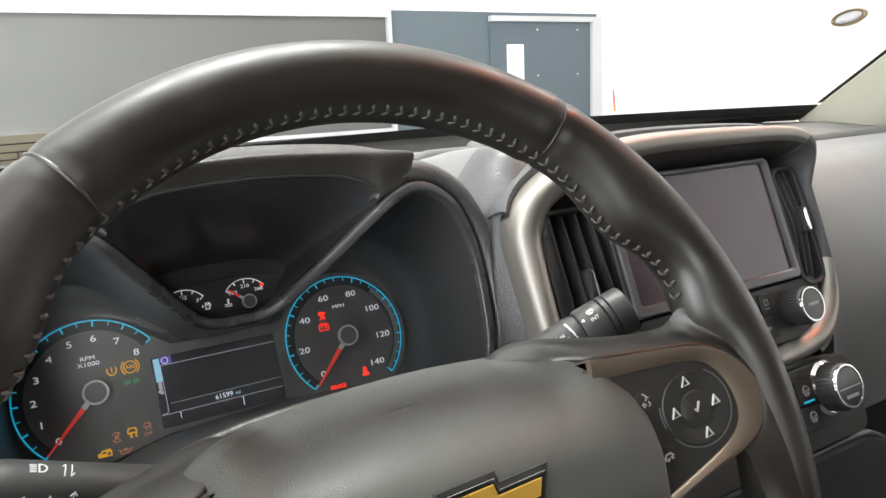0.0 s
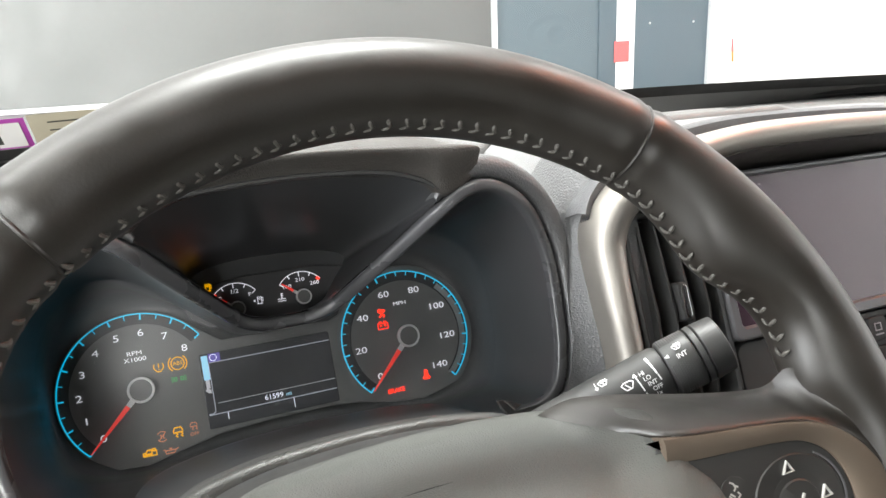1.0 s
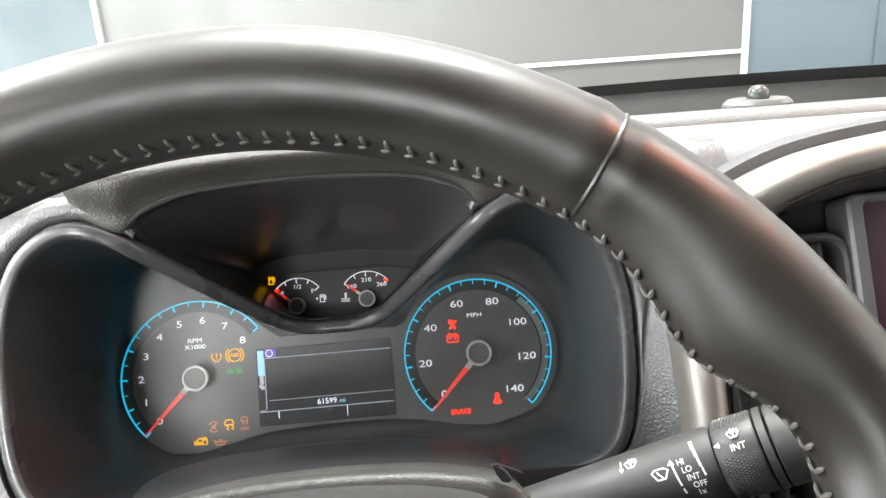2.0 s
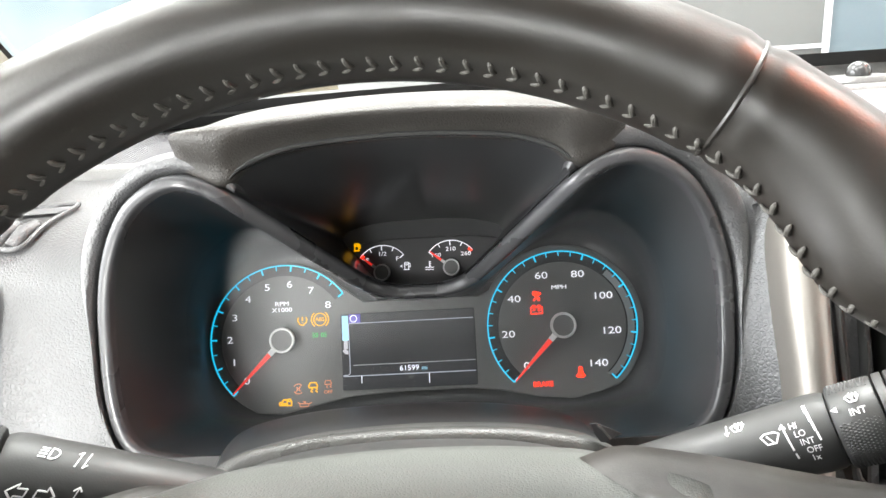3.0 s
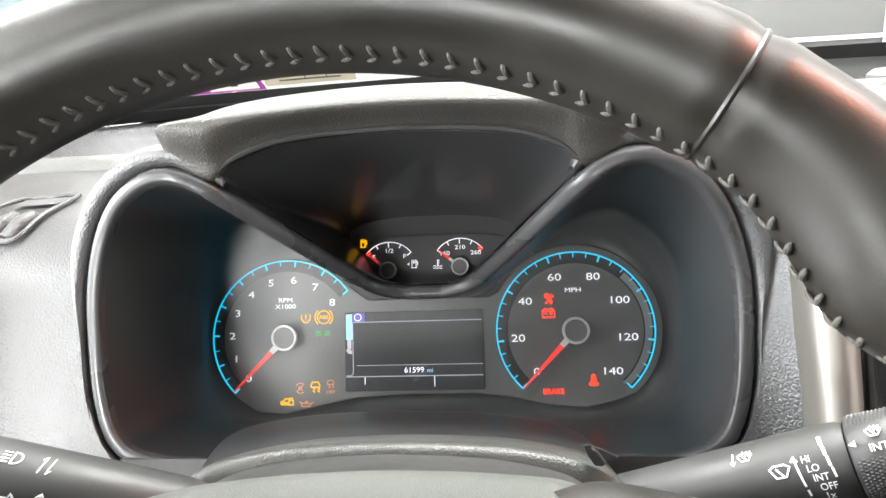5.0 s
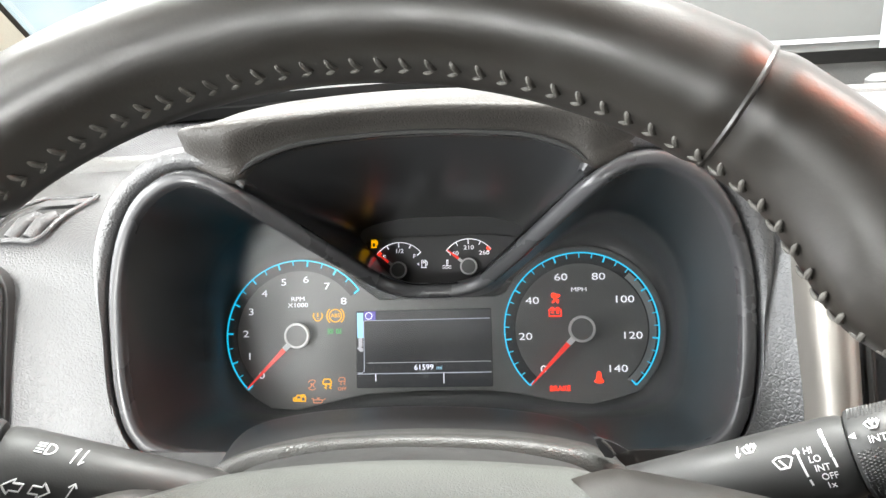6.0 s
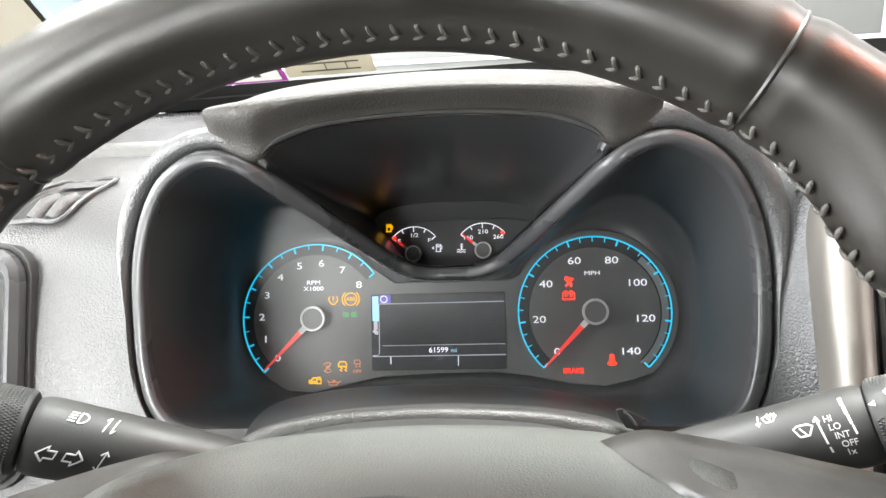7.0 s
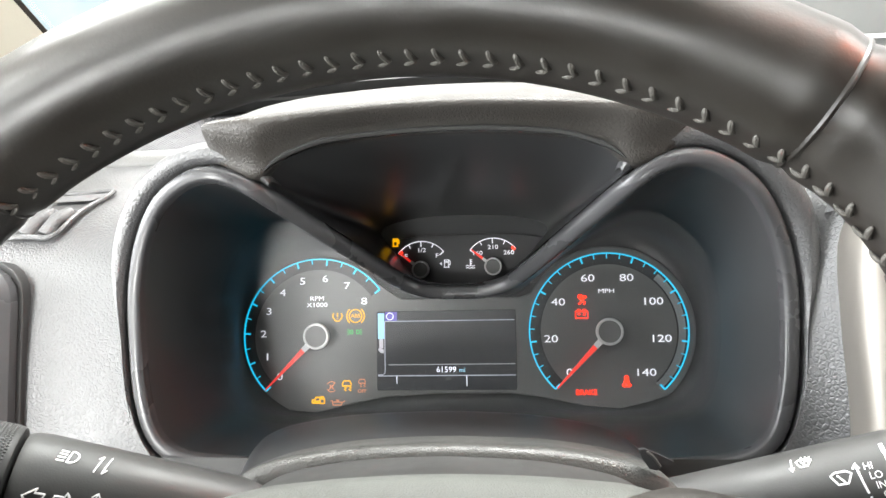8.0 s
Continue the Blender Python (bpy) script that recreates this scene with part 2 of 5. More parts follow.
M_LEATHER = surface("black_leather", (0.019, 0.0158, 0.0125), 0.42, grain=0.00005, grain_size=0.0011, stain=0.25, stain_size=0.03, rough_var=0.08, spec=1.0)
M_THREAD = surface("grey_thread", (0.095, 0.089, 0.079), 0.5, grain=0.0002, grain_size=0.0006)
M_COVER = surface("airbag_vinyl", (0.085, 0.087, 0.08), 0.47, pebble=0.00006, pebble_size=0.0013, stain=0.12)
M_DASH = surface("grey_dash_vinyl", (0.075, 0.075, 0.077), 0.4, pebble=0.00014, pebble_size=0.0023, grain=0.00003, grain_size=0.0007, stain=0.08, rough_var=0.06, spec=0.8)
M_DASHSMOOTH = surface("grey_smooth_vinyl", (0.185, 0.185, 0.186), 0.5, pebble=0.00008, pebble_size=0.0016, stain=0.06, rough_var=0.05)
M_DASHTOP = surface("dark_dash_top", (0.115, 0.115, 0.112), 0.45, pebble=0.00015, pebble_size=0.002, stain=0.12)
M_PAD = surface("dark_padded_vinyl", (0.08, 0.08, 0.084), 0.44, pebble=0.00012, pebble_size=0.0019, stain=0.12)
M_HOOD = surface("brown_black_vinyl", (0.045, 0.041, 0.037), 0.42, pebble=0.00011, pebble_size=0.0019, stain=0.15)
M_BEZEL = surface("satin_black_plastic", (0.06, 0.06, 0.063), 0.32, grain=0.00002, grain_size=0.001, stain=0.15)
M_CAVITY = surface("smooth_black_plastic", (0.045, 0.046, 0.048), 0.3, stain=0.06, stain_size=0.08, rough_var=0.02)
M_FACE = surface("dial_face_charcoal", (0.12, 0.12, 0.118), 0.36, stain=0.05, rough_var=0.03)
M_GAUGE = surface("gauge_face_black", (0.04, 0.04, 0.042), 0.36, stain=0.08, rough_var=0.03)
M_GROOVE = surface("dial_groove_black", (0.012, 0.012, 0.013), 0.5)
M_SILVER = surface("silver_track", (0.3, 0.31, 0.32), 0.35, metal=0.6)
M_BLACK = surface("black_plastic", (0.036, 0.036, 0.035), 0.5, grain=0.00004, grain_size=0.0008, stain=0.2)
M_MATTE = surface("matte_black_plastic", (0.024, 0.024, 0.024), 0.6, grain=0.00008, grain_size=0.0006)
M_SHROUD = surface("column_plastic", (0.05, 0.05, 0.047), 0.38, pebble=0.0001, pebble_size=0.0015, stain=0.2)
M_SHELF = surface("dark_grey_plastic", (0.03, 0.03, 0.031), 0.36, stain=0.06, rough_var=0.01)
M_CHAMP = surface("champagne_trim", (0.35, 0.326, 0.296), 0.46, metal=0.75, grain=0.00001, grain_size=0.0005, stain=0.06, rough_var=0.05)
M_BRONZE = surface("bronze_switch_trim", (0.19, 0.15, 0.115), 0.4, metal=0.6, grain=0.00001, grain_size=0.0005, stain=0.08, rough_var=0.06)
M_GLOSS = surface("dark_gloss_plastic", (0.05, 0.05, 0.05), 0.12, stain=0.1)
M_CHROME = surface("chrome", (0.75, 0.75, 0.75), 0.12, metal=1.0, stain=0.03, rough_var=0.03)
M_HUBRING = surface("satin_hub_ring", (0.62, 0.62, 0.62), 0.4, metal=0.3, stain=0.05)
M_GOLD = surface("gold_emblem", (0.75, 0.45, 0.08), 0.3, metal=0.5, stain=0.04, stain_size=0.02)
M_GREYTRIM = surface("grey_trim", (0.13, 0.13, 0.135), 0.4, metal=0.3, stain=0.05)
M_SCREEN = surface("dark_screen_glass", (0.06, 0.034, 0.05), 0.16, stain=0.06, rough_var=0.03, spec=0.8)
M_LCD = surface("display_glass", (0.035, 0.036, 0.042), 0.25, stain=0.1, rough_var=0.03)
M_WHITE = surface("white_print", (0.75, 0.75, 0.75), 0.5, stain=0.04)
M_CREAM = surface("cream_trim", (0.68, 0.65, 0.54), 0.75, grain=0.00015, grain_size=0.0012, stain=0.06)
M_LINER = surface("grey_headliner_cloth", (0.15, 0.145, 0.135), 0.85, grain=0.0003, grain_size=0.002, stain=0.06)
M_CLOTH = surface("dark_cabin_trim", (0.06, 0.06, 0.06), 0.85, grain=0.0003, grain_size=0.002)
G_NUM = glow("lit_numeral", (0.9, 0.92, 1.0), 0.55, (0.7, 0.7, 0.7))
G_CYAN = glow("lit_cyan", (0.0, 0.48, 0.75), 0.85, (0.05, 0.3, 0.4))
G_AMBER = glow("lit_amber", (1.0, 0.48, 0.0), 0.7, (0.4, 0.2, 0.0))
G_RED = glow("lit_red", (1.0, 0.025, 0.005), 2.0, (0.4, 0.02, 0.0))
G_PALE = glow("lit_pale_red", (0.75, 0.28, 0.14), 0.6, (0.3, 0.1, 0.05))
G_GREEN = glow("lit_green", (0.08, 0.55, 0.15), 0.6, (0.02, 0.2, 0.05))
G_LCD = glow("lit_display_white", (0.85, 0.88, 1.0), 0.7)
G_BLUE = glow("lit_display_blue", (0.3, 0.6, 0.8), 0.6)
G_LINE = glow("lit_display_line", (0.7, 0.75, 0.9), 0.4, (0.3, 0.3, 0.35))
G_DIM = glow("lit_display_grey", (0.5, 0.5, 0.55), 0.3)
G_VIOLET = glow("lit_display_violet", (0.1, 0.08, 0.4), 0.35)
G_STREAK = glow("lit_orange_streak_bar", (1.0, 0.16, 0.0), 45.0, (0.8, 0.3, 0.05))
G_NEEDLE = glow("lit_red_needle", (0.9, 0.03, 0.02), 0.45, (0.7, 0.05, 0.03))
GLASS = clear("windscreen_glass", 0.03, 0.25)
# pale film: some dust, thickened to paint in the hazy veil over the dials
LENS = clear("instrument_lens", 0.025, 0.35, rough=0.3, dust_haze=0.05)

# ---- workshop round the truck ----
M_WALLWHITE = surface("white_wall_paint", (0.82, 0.82, 0.82), 0.7, grain=0.0006, grain_size=0.01, stain=0.03, stain_size=0.6)
M_WALLBLUE = surface("blue_grey_wall_paint", (0.09, 0.122, 0.14), 0.55, grain=0.0006, grain_size=0.01, stain=0.12, stain_size=0.5)
M_DOOR = surface("dark_blue_door_paint", (0.075, 0.105, 0.125), 0.45, stain=0.08, stain_size=0.4)
M_TEAL = surface("dark_teal_wall_paint", (0.05, 0.072, 0.08), 0.5, grain=0.0006, grain_size=0.01, stain=0.15, stain_size=0.4)
M_SHEET = surface("grey_sheet_panel", (0.1, 0.104, 0.101), 0.5, grain=0.001, grain_size=0.03, stain=0.1, stain_size=0.35)
M_FRAMEWHITE = surface("white_frame_paint", (0.5, 0.51, 0.52), 0.45, stain=0.05)
M_CONCRETE = surface("concrete_floor", (0.3, 0.3, 0.29), 0.6, grain=0.001, grain_size=0.02, stain=0.2, stain_size=0.5)
M_CEIL = surface("white_ceiling", (0.75, 0.75, 0.74), 0.8, stain=0.04, stain_size=0.8)
M_ORANGE = surface("orange_plastic", (0.75, 0.25, 0.04), 0.5)
M_PAPER = surface("paper_notice", (0.75, 0.74, 0.72), 0.8, stain=0.05)
M_REDPRINT = surface("red_print", (0.7, 0.12, 0.12), 0.7)
M_PURPLE = surface("magenta_print", (0.42, 0.06, 0.37), 0.6)
M_BRASS = surface("dull_brass", (0.2, 0.15, 0.08), 0.4, metal=0.5, stain=0.15)
M_TAN = surface("tan_paper", (0.44, 0.4, 0.3), 0.85, stain=0.08, stain_size=0.03)
M_DARKPRINT = surface("dark_print", (0.06, 0.06, 0.05), 0.8)

WY = 4.15
XL, XR, YB, ZT = -5.0, 6.2, -6.0, 4.4
single("ground", box(XL - 0.2, YB - 0.2, -0.2, XR + 0.2, WY + 0.2, 0), M_CONCRETE, "grey concrete workshop floor under the truck", "floor", "structure", local=False)
single("ceiling", box(XL, YB, ZT, XR, WY, ZT + 0.15), M_CEIL, "white workshop ceiling over the truck", "ceiling", "structure", local=False)
# front wall: white above and beside the door, with an opening filled by the grey sheet screen and the door
DX0, DX1, DT = 3.11, 4.21, 2.07
SX0, SX1 = -1.68, 2.26
front = Geo().join(box(XL, WY, 2.1, XR, WY + 0.15, ZT)).join(box(DX1, WY, 0, XR, WY + 0.15, 2.1))
single("wall_north", front, M_WALLWHITE, "white painted workshop wall above a blue-grey lower part", "wall", "structure", local=False)
single("wall_panel", box(XL, WY - 0.012, 0, SX0, WY + 0.15, 2.1), M_TEAL, "dark teal painted lower wall beside the sheet screen", "wall", "structure", local=False)
low = Geo().join(box(SX1, WY - 0.012, 0, DX0, WY + 0.15, 2.1)).join(box(DX0, WY + 0.002, DT, DX1, WY + 0.15, 2.1))
single("wall_panel", low, M_WALLBLUE, "blue-grey painted lower wall beside the door", "wall", "structure", local=False)
screen = thing("sheet_screen", "light grey sheet screen in a white metal frame", "screen", (0.13, WY, 0), local=False)
part("sheet", box(SX0, WY - 0.005, 0, SX1, WY + 0.03, 2.06), M_SHEET, screen, local=False)
for _z0, _z1 in ((2.05, 2.1), (1.268, 1.292), (0.02, 0.06)):
    part("rail", box(SX0, WY - 0.04, _z0, SX1, WY + 0.02, _z1), M_FRAMEWHITE, screen, local=False)
for _x in (SX0, SX1):
    part("post", box(_x - 0.014, WY - 0.045, 0, _x + 0.014, WY + 0.02, 2.1), M_FRAMEWHITE, screen, local=False)
door = thing("door_1", "dark blue-grey steel door with a narrow vision pane", "door", (3.1, WY, 0), kind="structure", local=False)
part("leaf", box(DX0 + 0.0, WY - 0.03, 0.01, DX1 - 0.1, WY + 0.02, DT - 0.04), M_DOOR, door, local=False)
part("frame", box(DX1 - 0.1, WY - 0.06, 0, DX1, WY + 0.04, DT), M_FRAMEWHITE, door, local=False)
part("frame", box(DX0, WY - 0.06, DT - 0.04, DX1 - 0.1, WY + 0.04, DT), M_FRAMEWHITE, door, local=False)
part("pane", box(DX0 + 0.15, WY - 0.036, 1.1, DX0 + 0.31, WY - 0.026, 1.86), M_WALLWHITE, door, "bright narrow vision pane", local=False)
part("notice", box(DX0 + 0.13, WY - 0.042, 1.35, DX0 + 0.26, WY - 0.037, 1.5), M_REDPRINT, door, "red notice stuck over the pane", local=False)
for _x, _z in ((0.45, 1.97), (0.86, 1.97), (0.45, 1.62), (0.86, 1.62)):
    part("bolt", shifted(lathe(0, 0, [(0.0, -0.01), (0.007, -0.007), (0.009, 0)], 10), DX0 + _x, WY - 0.03, _z), M_FRAMEWHITE, door, local=False)
torch = thing("orange_marker", "orange marker with a dark tip beside the door", "marker", (4.38, WY - 0.02, 1.5), local=False)
part("stick", tube([(4.39, WY - 0.03, 1.3), (4.382, WY - 0.03, 1.38)], 0.008), M_ORANGE, torch, local=False)
part("tip", tube([(4.382, WY - 0.03, 1.38), (4.372, WY - 0.03, 1.48)], [0.009, 0.005]), M_REDPRINT, torch, local=False)
# unseen glowing bar, added only to give the rim its orange streak
orange_streak_bar = thing("orange_streak_bar", "unseen glowing orange bar added for the streak on the wheel rim", "lamp", (2.1, -0.25, 3.2), local=False)
part("housing", box(1.6, -0.45, 3.33, 2.6, -0.15, 3.39), M_ORANGE, orange_streak_bar, local=False)
part("tube", tube([(1.64, -0.3, 3.28), (2.56, -0.3, 3.28)], 0.06, 0.04, 12, up=(0, 0, 1)), G_STREAK, orange_streak_bar, "glowing orange tube", local=False)
for _x in (1.7, 2.5):
    part("cord", tube([(_x, -0.3, 3.39), (_x, -0.3, ZT)], 0.006), M_BLACK, orange_streak_bar, local=False)
oval = thing("oval_wall_lamp", "oval bulkhead wall lamp with a brass rim", "lamp", (XR, 3.18, 1.99), local=False)
def oval_ring(fy, fz, x):
    return [(XR - x, 3.18 + fy * math.cos(a), 1.99 + fz * math.sin(a) - 0.02 * math.cos(a)) for a in np.linspace(0, 2 * math.pi, 28, endpoint=False)]
part("rim", loft([oval_ring(0.15, 0.065, 0.0), oval_ring(0.15, 0.065, 0.03), oval_ring(0.135, 0.055, 0.04), oval_ring(0.12, 0.045, 0.03)], True), M_BRASS, oval, "dull brass rim", local=False)
part("glass", loft([oval_ring(0.12, 0.045, 0.02), oval_ring(0.1, 0.036, 0.045), oval_ring(0.05, 0.018, 0.055), oval_ring(0.004, 0.002, 0.057)], True, False, True), M_FRAMEWHITE, oval, "pale frosted glass", local=False)
west = Geo().join(box(XL - 0.15, YB, 0, XL, -2.8, ZT)).join(box(XL - 0.15, 1.8, 0, XL, WY, ZT)).join(box(XL - 0.15, -2.8, 3.5, XL, 1.8, ZT))
single("wall_west", west, M_WALLWHITE, "white workshop wall with the open bay", "wall", "structure", local=False)
single("wall_east", box(XR, YB, 0, XR + 0.15, WY, ZT), M_WALLWHITE, "plain white workshop wall", "wall", "structure", local=False)
single("wall_south", Geo().join(box(-0.6, YB - 0.15, 0, XR, YB, ZT)).join(box(XL, YB - 0.15, 0, -4.6, YB, ZT)).join(box(-4.6, YB - 0.15, 4.1, -0.6, YB, ZT)), M_WALLWHITE, "white workshop wall with an open bay", "wall", "structure", local=False)

# ---- the truck's cabin shell ----
CX, CL, CR, CB = 0.35, -0.37, 1.07, -1.55
Z = 0.12
single("cabin_floor", box(CL, CB, 0.55, CR, 0.45, 0.6), M_CLOTH, "dark carpeted cabin floor", "cabin floor", "structure", local=False)
single("firewall", box(CL, 0.36, 0.6, CR, 0.4, 1.42), M_CLOTH, "dark panel under the windscreen", "bulkhead", "structure", local=False)
single("cabin_roof", box(CL + 0.05, CB, 1.9, CR - 0.05, -0.38, 1.94), M_LINER, "grey cloth headliner under the roof", "headliner", "structure", local=False)
# unseen wall; window cut to a slot that aims rear light at the rim's left
back = Geo().join(box(CL, CB - 0.04, 0.6, CR, CB, 1.44)).join(box(CL, CB - 0.04, 1.78, CR, CB, 1.94)).join(box(CL, CB - 0.04, 1.44, -0.36, CB, 1.78)).join(box(-0.2, CB - 0.04, 1.44, CR, CB, 1.78))
single("cabin_back", back, M_CLOTH, "plain unseen cabin back wall, its window narrowed to shape the rear light", "cabin wall", "structure", local=False)
for _s in (CL, CR):
    d = 0.04 if _s == CR else -0.04
    lo, hi = min(_s, _s + d), max(_s, _s + d)
    g = Geo().join(box(lo, CB, 0.55, hi, 0.4, 1.3)).join(box(lo, -0.98, 1.3, hi, -0.85, 1.92))
    # unseen solid rear quarter, added to block rear light from the right side
    g.join(box(lo, CB, 1.3, hi, -0.98, 1.92))
    single("cabin_door_panel", g, M_CLOTH, "dark door panel and pillar beside an open side window, with an unseen light-blocking rear panel", "door panel", "structure", local=False)

# windscreen, bowed, with its black printed edge
def shield(u, v):
    """u across from -1 to 1, v up from 0 to 1."""
    half = 0.66 - 0.1 * v
    y = 0.285 - 0.1 * u * u - (0.66 - 0.03 * u * u) * v
    return (CX + half * u, y, 1.345 + Z + 0.004 * (1 - u * u) + 0.43 * v)

def shield_sheet(u0, u1, v0, v1, nu, nv, lift):
    a = [[Vector(shield(u0 + (u1 - u0) * i / nu, v0 + (v1 - v0) * j / nv)) for i in range(nu + 1)] for j in range(nv + 1)]
    n = Vector((0, -0.55, -0.83)) * lift
    return [[tuple(p + n) for p in r] for r in a]

ws = thing("windscreen", "raked clear windscreen with a black printed border", "windscreen", (CX, 0.28, 1.46), kind="structure", local=False)
pane = part("pane", loft(shield_sheet(-1, 1, 0, 1, 30, 8, 0), False), GLASS, ws, local=False)
pane.visible_shadow = False
def band_top(u):
    return 0.031 + 0.009 * (0.5 + 0.5 * math.tanh((u + 0.15) / 0.25))
band = [[tuple(Vector(shield(u, v0 if v0 < 0 else v0 * band_top(u))) + Vector((0, -0.55, -0.83)) * 0.002) for u in np.linspace(-1, 1, 41)] for v0 in (-0.02, 0.5, 1.0)]
part("border", loft(band, False), M_MATTE, ws, "black printed band along the base", local=False)
for _u0, _u1 in ((-1.0, -0.982), (0.982, 1.0)):
    part("border", loft(shield_sheet(_u0, _u1, 0.045, 1, 3, 12, 0.002), False), M_MATTE, ws, local=False)
part("border", loft(shield_sheet(-0.982, 0.982, 0.94, 1, 30, 2, 0.002), False), M_MATTE, ws, local=False)
for _sgn, _lab in ((-1, "cream pillar trim beside the windscreen"), (1, "cream pillar trim beside the windscreen")):
    pts = [shield(_sgn * 1.0, v) for v in (-0.06, 0.0, 0.25, 0.5, 0.75, 1.0)]
    rings = []
    for p in pts:
        x, y, z = p
        o = _sgn
        rings.append([(x - o * 0.013, y - 0.004, z - 0.005), (x + o * 0.008, y - 0.03, z - 0.012), (x + o * 0.03, y - 0.085, z - 0.02), (x + o * 0.055, y - 0.12, z - 0.02),
                      (x + o * 0.075, y - 0.1, z + 0.0), (x + o * 0.05, y + 0.01, z + 0.02)])
    single("windscreen_pillar", loft(rings, True, True, True), M_CREAM, _lab, "pillar", "structure", local=False, sharp=60)
    single("roof_rail", tube([(CX + _sgn * 0.6, -0.42, 1.9), (CX + _sgn * 0.66, -0.9, 1.92), (CX + _sgn * 0.66, CB, 1.9)], 0.06), M_CREAM, "cream trim along the roof edge", "roof rail", "structure", local=False)

# ---- dashboard ----
def lift(x):
    s = min(1, max(0, (x - 0.178) / 0.04))
    s = s * s * (3 - 2 * s)
    e = min(1, max(0, (x - 0.535) / 0.08))
    e = e * e * (3 - 2 * e)
    return s, e

def dash_profile(x):
    s, e = lift(x)
    a = np.array([(-0.1, -0.2), (-0.112, -0.1), (-0.116, -0.03), (-0.114, 0.03), (-0.108, 0.06), (-0.088, 0.086), (-0.045, 0.108), (0.0, 0.132), (0.045, 0.156), (0.1, 0.184), (0.2, 0.222), (0.28, 0.245)])
    b = np.array([(-0.1, -0.2), (-0.13, -0.1), (-0.142, -0.03), (-0.142, 0.05), (-0.138, 0.1), (-0.122, 0.124), (-0.06, 0.145), (0.0, 0.158), (0.045, 0.173), (0.09, 0.192), (0.2, 0.222), (0.28, 0.245)])
    c = np.array([(-0.05, -0.2), (-0.09, -0.1), (-0.1, -0.03), (-0.095, 0.03), (-0.08, 0.07), (-0.06, 0.094), (-0.03, 0.112), (0.0, 0.13), (0.045, 0.154), (0.1, 0.184), (0.2, 0.222), (0.28, 0.245)])
    q = (1 - s) * a + s * b
    return (1 - e) * q + e * c

def dash_sheet(x0, x1, nx, s0, s1, ns, off=0.0):
    rings = []
    for i in range(nx + 1):
        x = x0 + (x1 - x0) * i / nx
        pr = spline([(x, y - off * 0.7, z + off * 0.7) for y, z in dash_profile(x)], 89)
        rings.append([pr[round(s0 + (s1 - s0) * j / ns)] for j in range(ns + 1)])
    return loft(rings, False)

def beside_cluster(sgn, z):
    """Where the dash panels begin beside the padded surround of the instruments, at a height on the dial face."""
    x = float(np.interp(z, (-0.2, -0.05, -0.035, -0.015, 0.011, 0.04, 0.064, 0.081, 0.0905, 0.1, 0.11, 0.13), (0.151, 0.153, 0.1635, 0.1695, 0.1717, 0.1708, 0.169, 0.160, 0.150, 0.136, 0.112, 0.1)))
    return MX + sgn * x

def dash_strip(sgn, x1, nx, s0, s1, ns):
    """A dash panel whose near side follows the surround of the instruments."""
    rings = []
    for i in range(nx + 1):
        ring = []
        for j in range(ns + 1):
            k = round(s0 + (s1 - s0) * j / ns)
            z = dash_line(MX + sgn * 0.17)[k][2]
            x = beside_cluster(sgn, z)
            ring.append(tuple(on_dash(x + (x1 - x) * i / nx, k)))
        rings.append(ring)
    return loft(rings, False)

@functools.lru_cache(maxsize=None)
def dash_line(x):
    return spline([(x, y, z) for y, z in dash_profile(x)], 89)

def on_dash(x, k):
    pr = dash_line(x)
    return np.array(pr[int(k)]) * (1 - k % 1) + np.array(pr[min(int(k) + 1, 88)]) * (k % 1)

dash = thing("dashboard", "grey grained soft-touch dashboard of a pickup truck", "dashboard", (0.35, 0, 0))
part("left_face", dash_strip(-1, -0.42, 40, 0, 56, 56), M_DASH, dash, "light grey pebbled panel beside the instruments")
part("top_pad", dash_sheet(-0.42, 1.1, 110, 56, 88, 30, 0.0012), M_DASHTOP, dash, "dark grained top pad under the windscreen")
part("middle_face", dash_strip(1, 0.235, 16, 0, 38, 38), M_DASH, dash, "grey pebbled strip beside the instruments")
part("middle_face", dash_strip(1, 0.235, 16, 38, 43, 5), M_DASH, dash)
part("middle_top", dash_strip(1, 0.235, 16, 43, 56, 13), M_DASHSMOOTH, dash)
part("right_face", dash_sheet(0.546, 1.1, 50, 0, 56, 56), M_DASHSMOOTH, dash, "smooth grey passenger side panel")
part("middle_top", dash_sheet(0.235, 0.546, 40, 33, 56, 23), M_DASHSMOOTH, dash)
part("lower_face", dash_sheet(-0.138, 0.162, 10, 0, 13.6, 12), M_BLACK, dash)
for _x0, _x1 in ((-0.42, -0.14), (0.16, 1.1)):
    part("pad_lip", tube([tuple(on_dash(_x0 + (_x1 - _x0) * k / 40, 57.0) + np.array((0, -0.002, -0.0005))) for k in range(41)], 0.0085, 0.0062, 14), M_DASHTOP, dash, "rounded front edge of the top pad")
def rear_row(v, n=40):
    return [C.inverted() @ (Vector(shield(-0.97 + 1.94 * k / n, v)) + Vector((0, -0.55, -0.83)) * 0.004) for k in range(n + 1)]
seam_row, glass_row = [], rear_row(0.012)
for p in glass_row:
    q = on_dash(p[0], 80.0)
    seam_row.append((q[0], q[1], q[2] - 0.002))
part("rear_cowl", loft([seam_row, blend(seam_row, glass_row, 0.55), [tuple(p) for p in glass_row]], False), M_DASHTOP, dash, "narrow grey strip at the foot of the glass")
part("rear_shelf", dash_sheet(-0.1575, 0.1832, 20, 50, 56, 6), M_DASHTOP, dash)
part("left_face", dash_sheet(-0.1575, -0.145, 3, 0, 13.0, 14), M_DASH, dash)
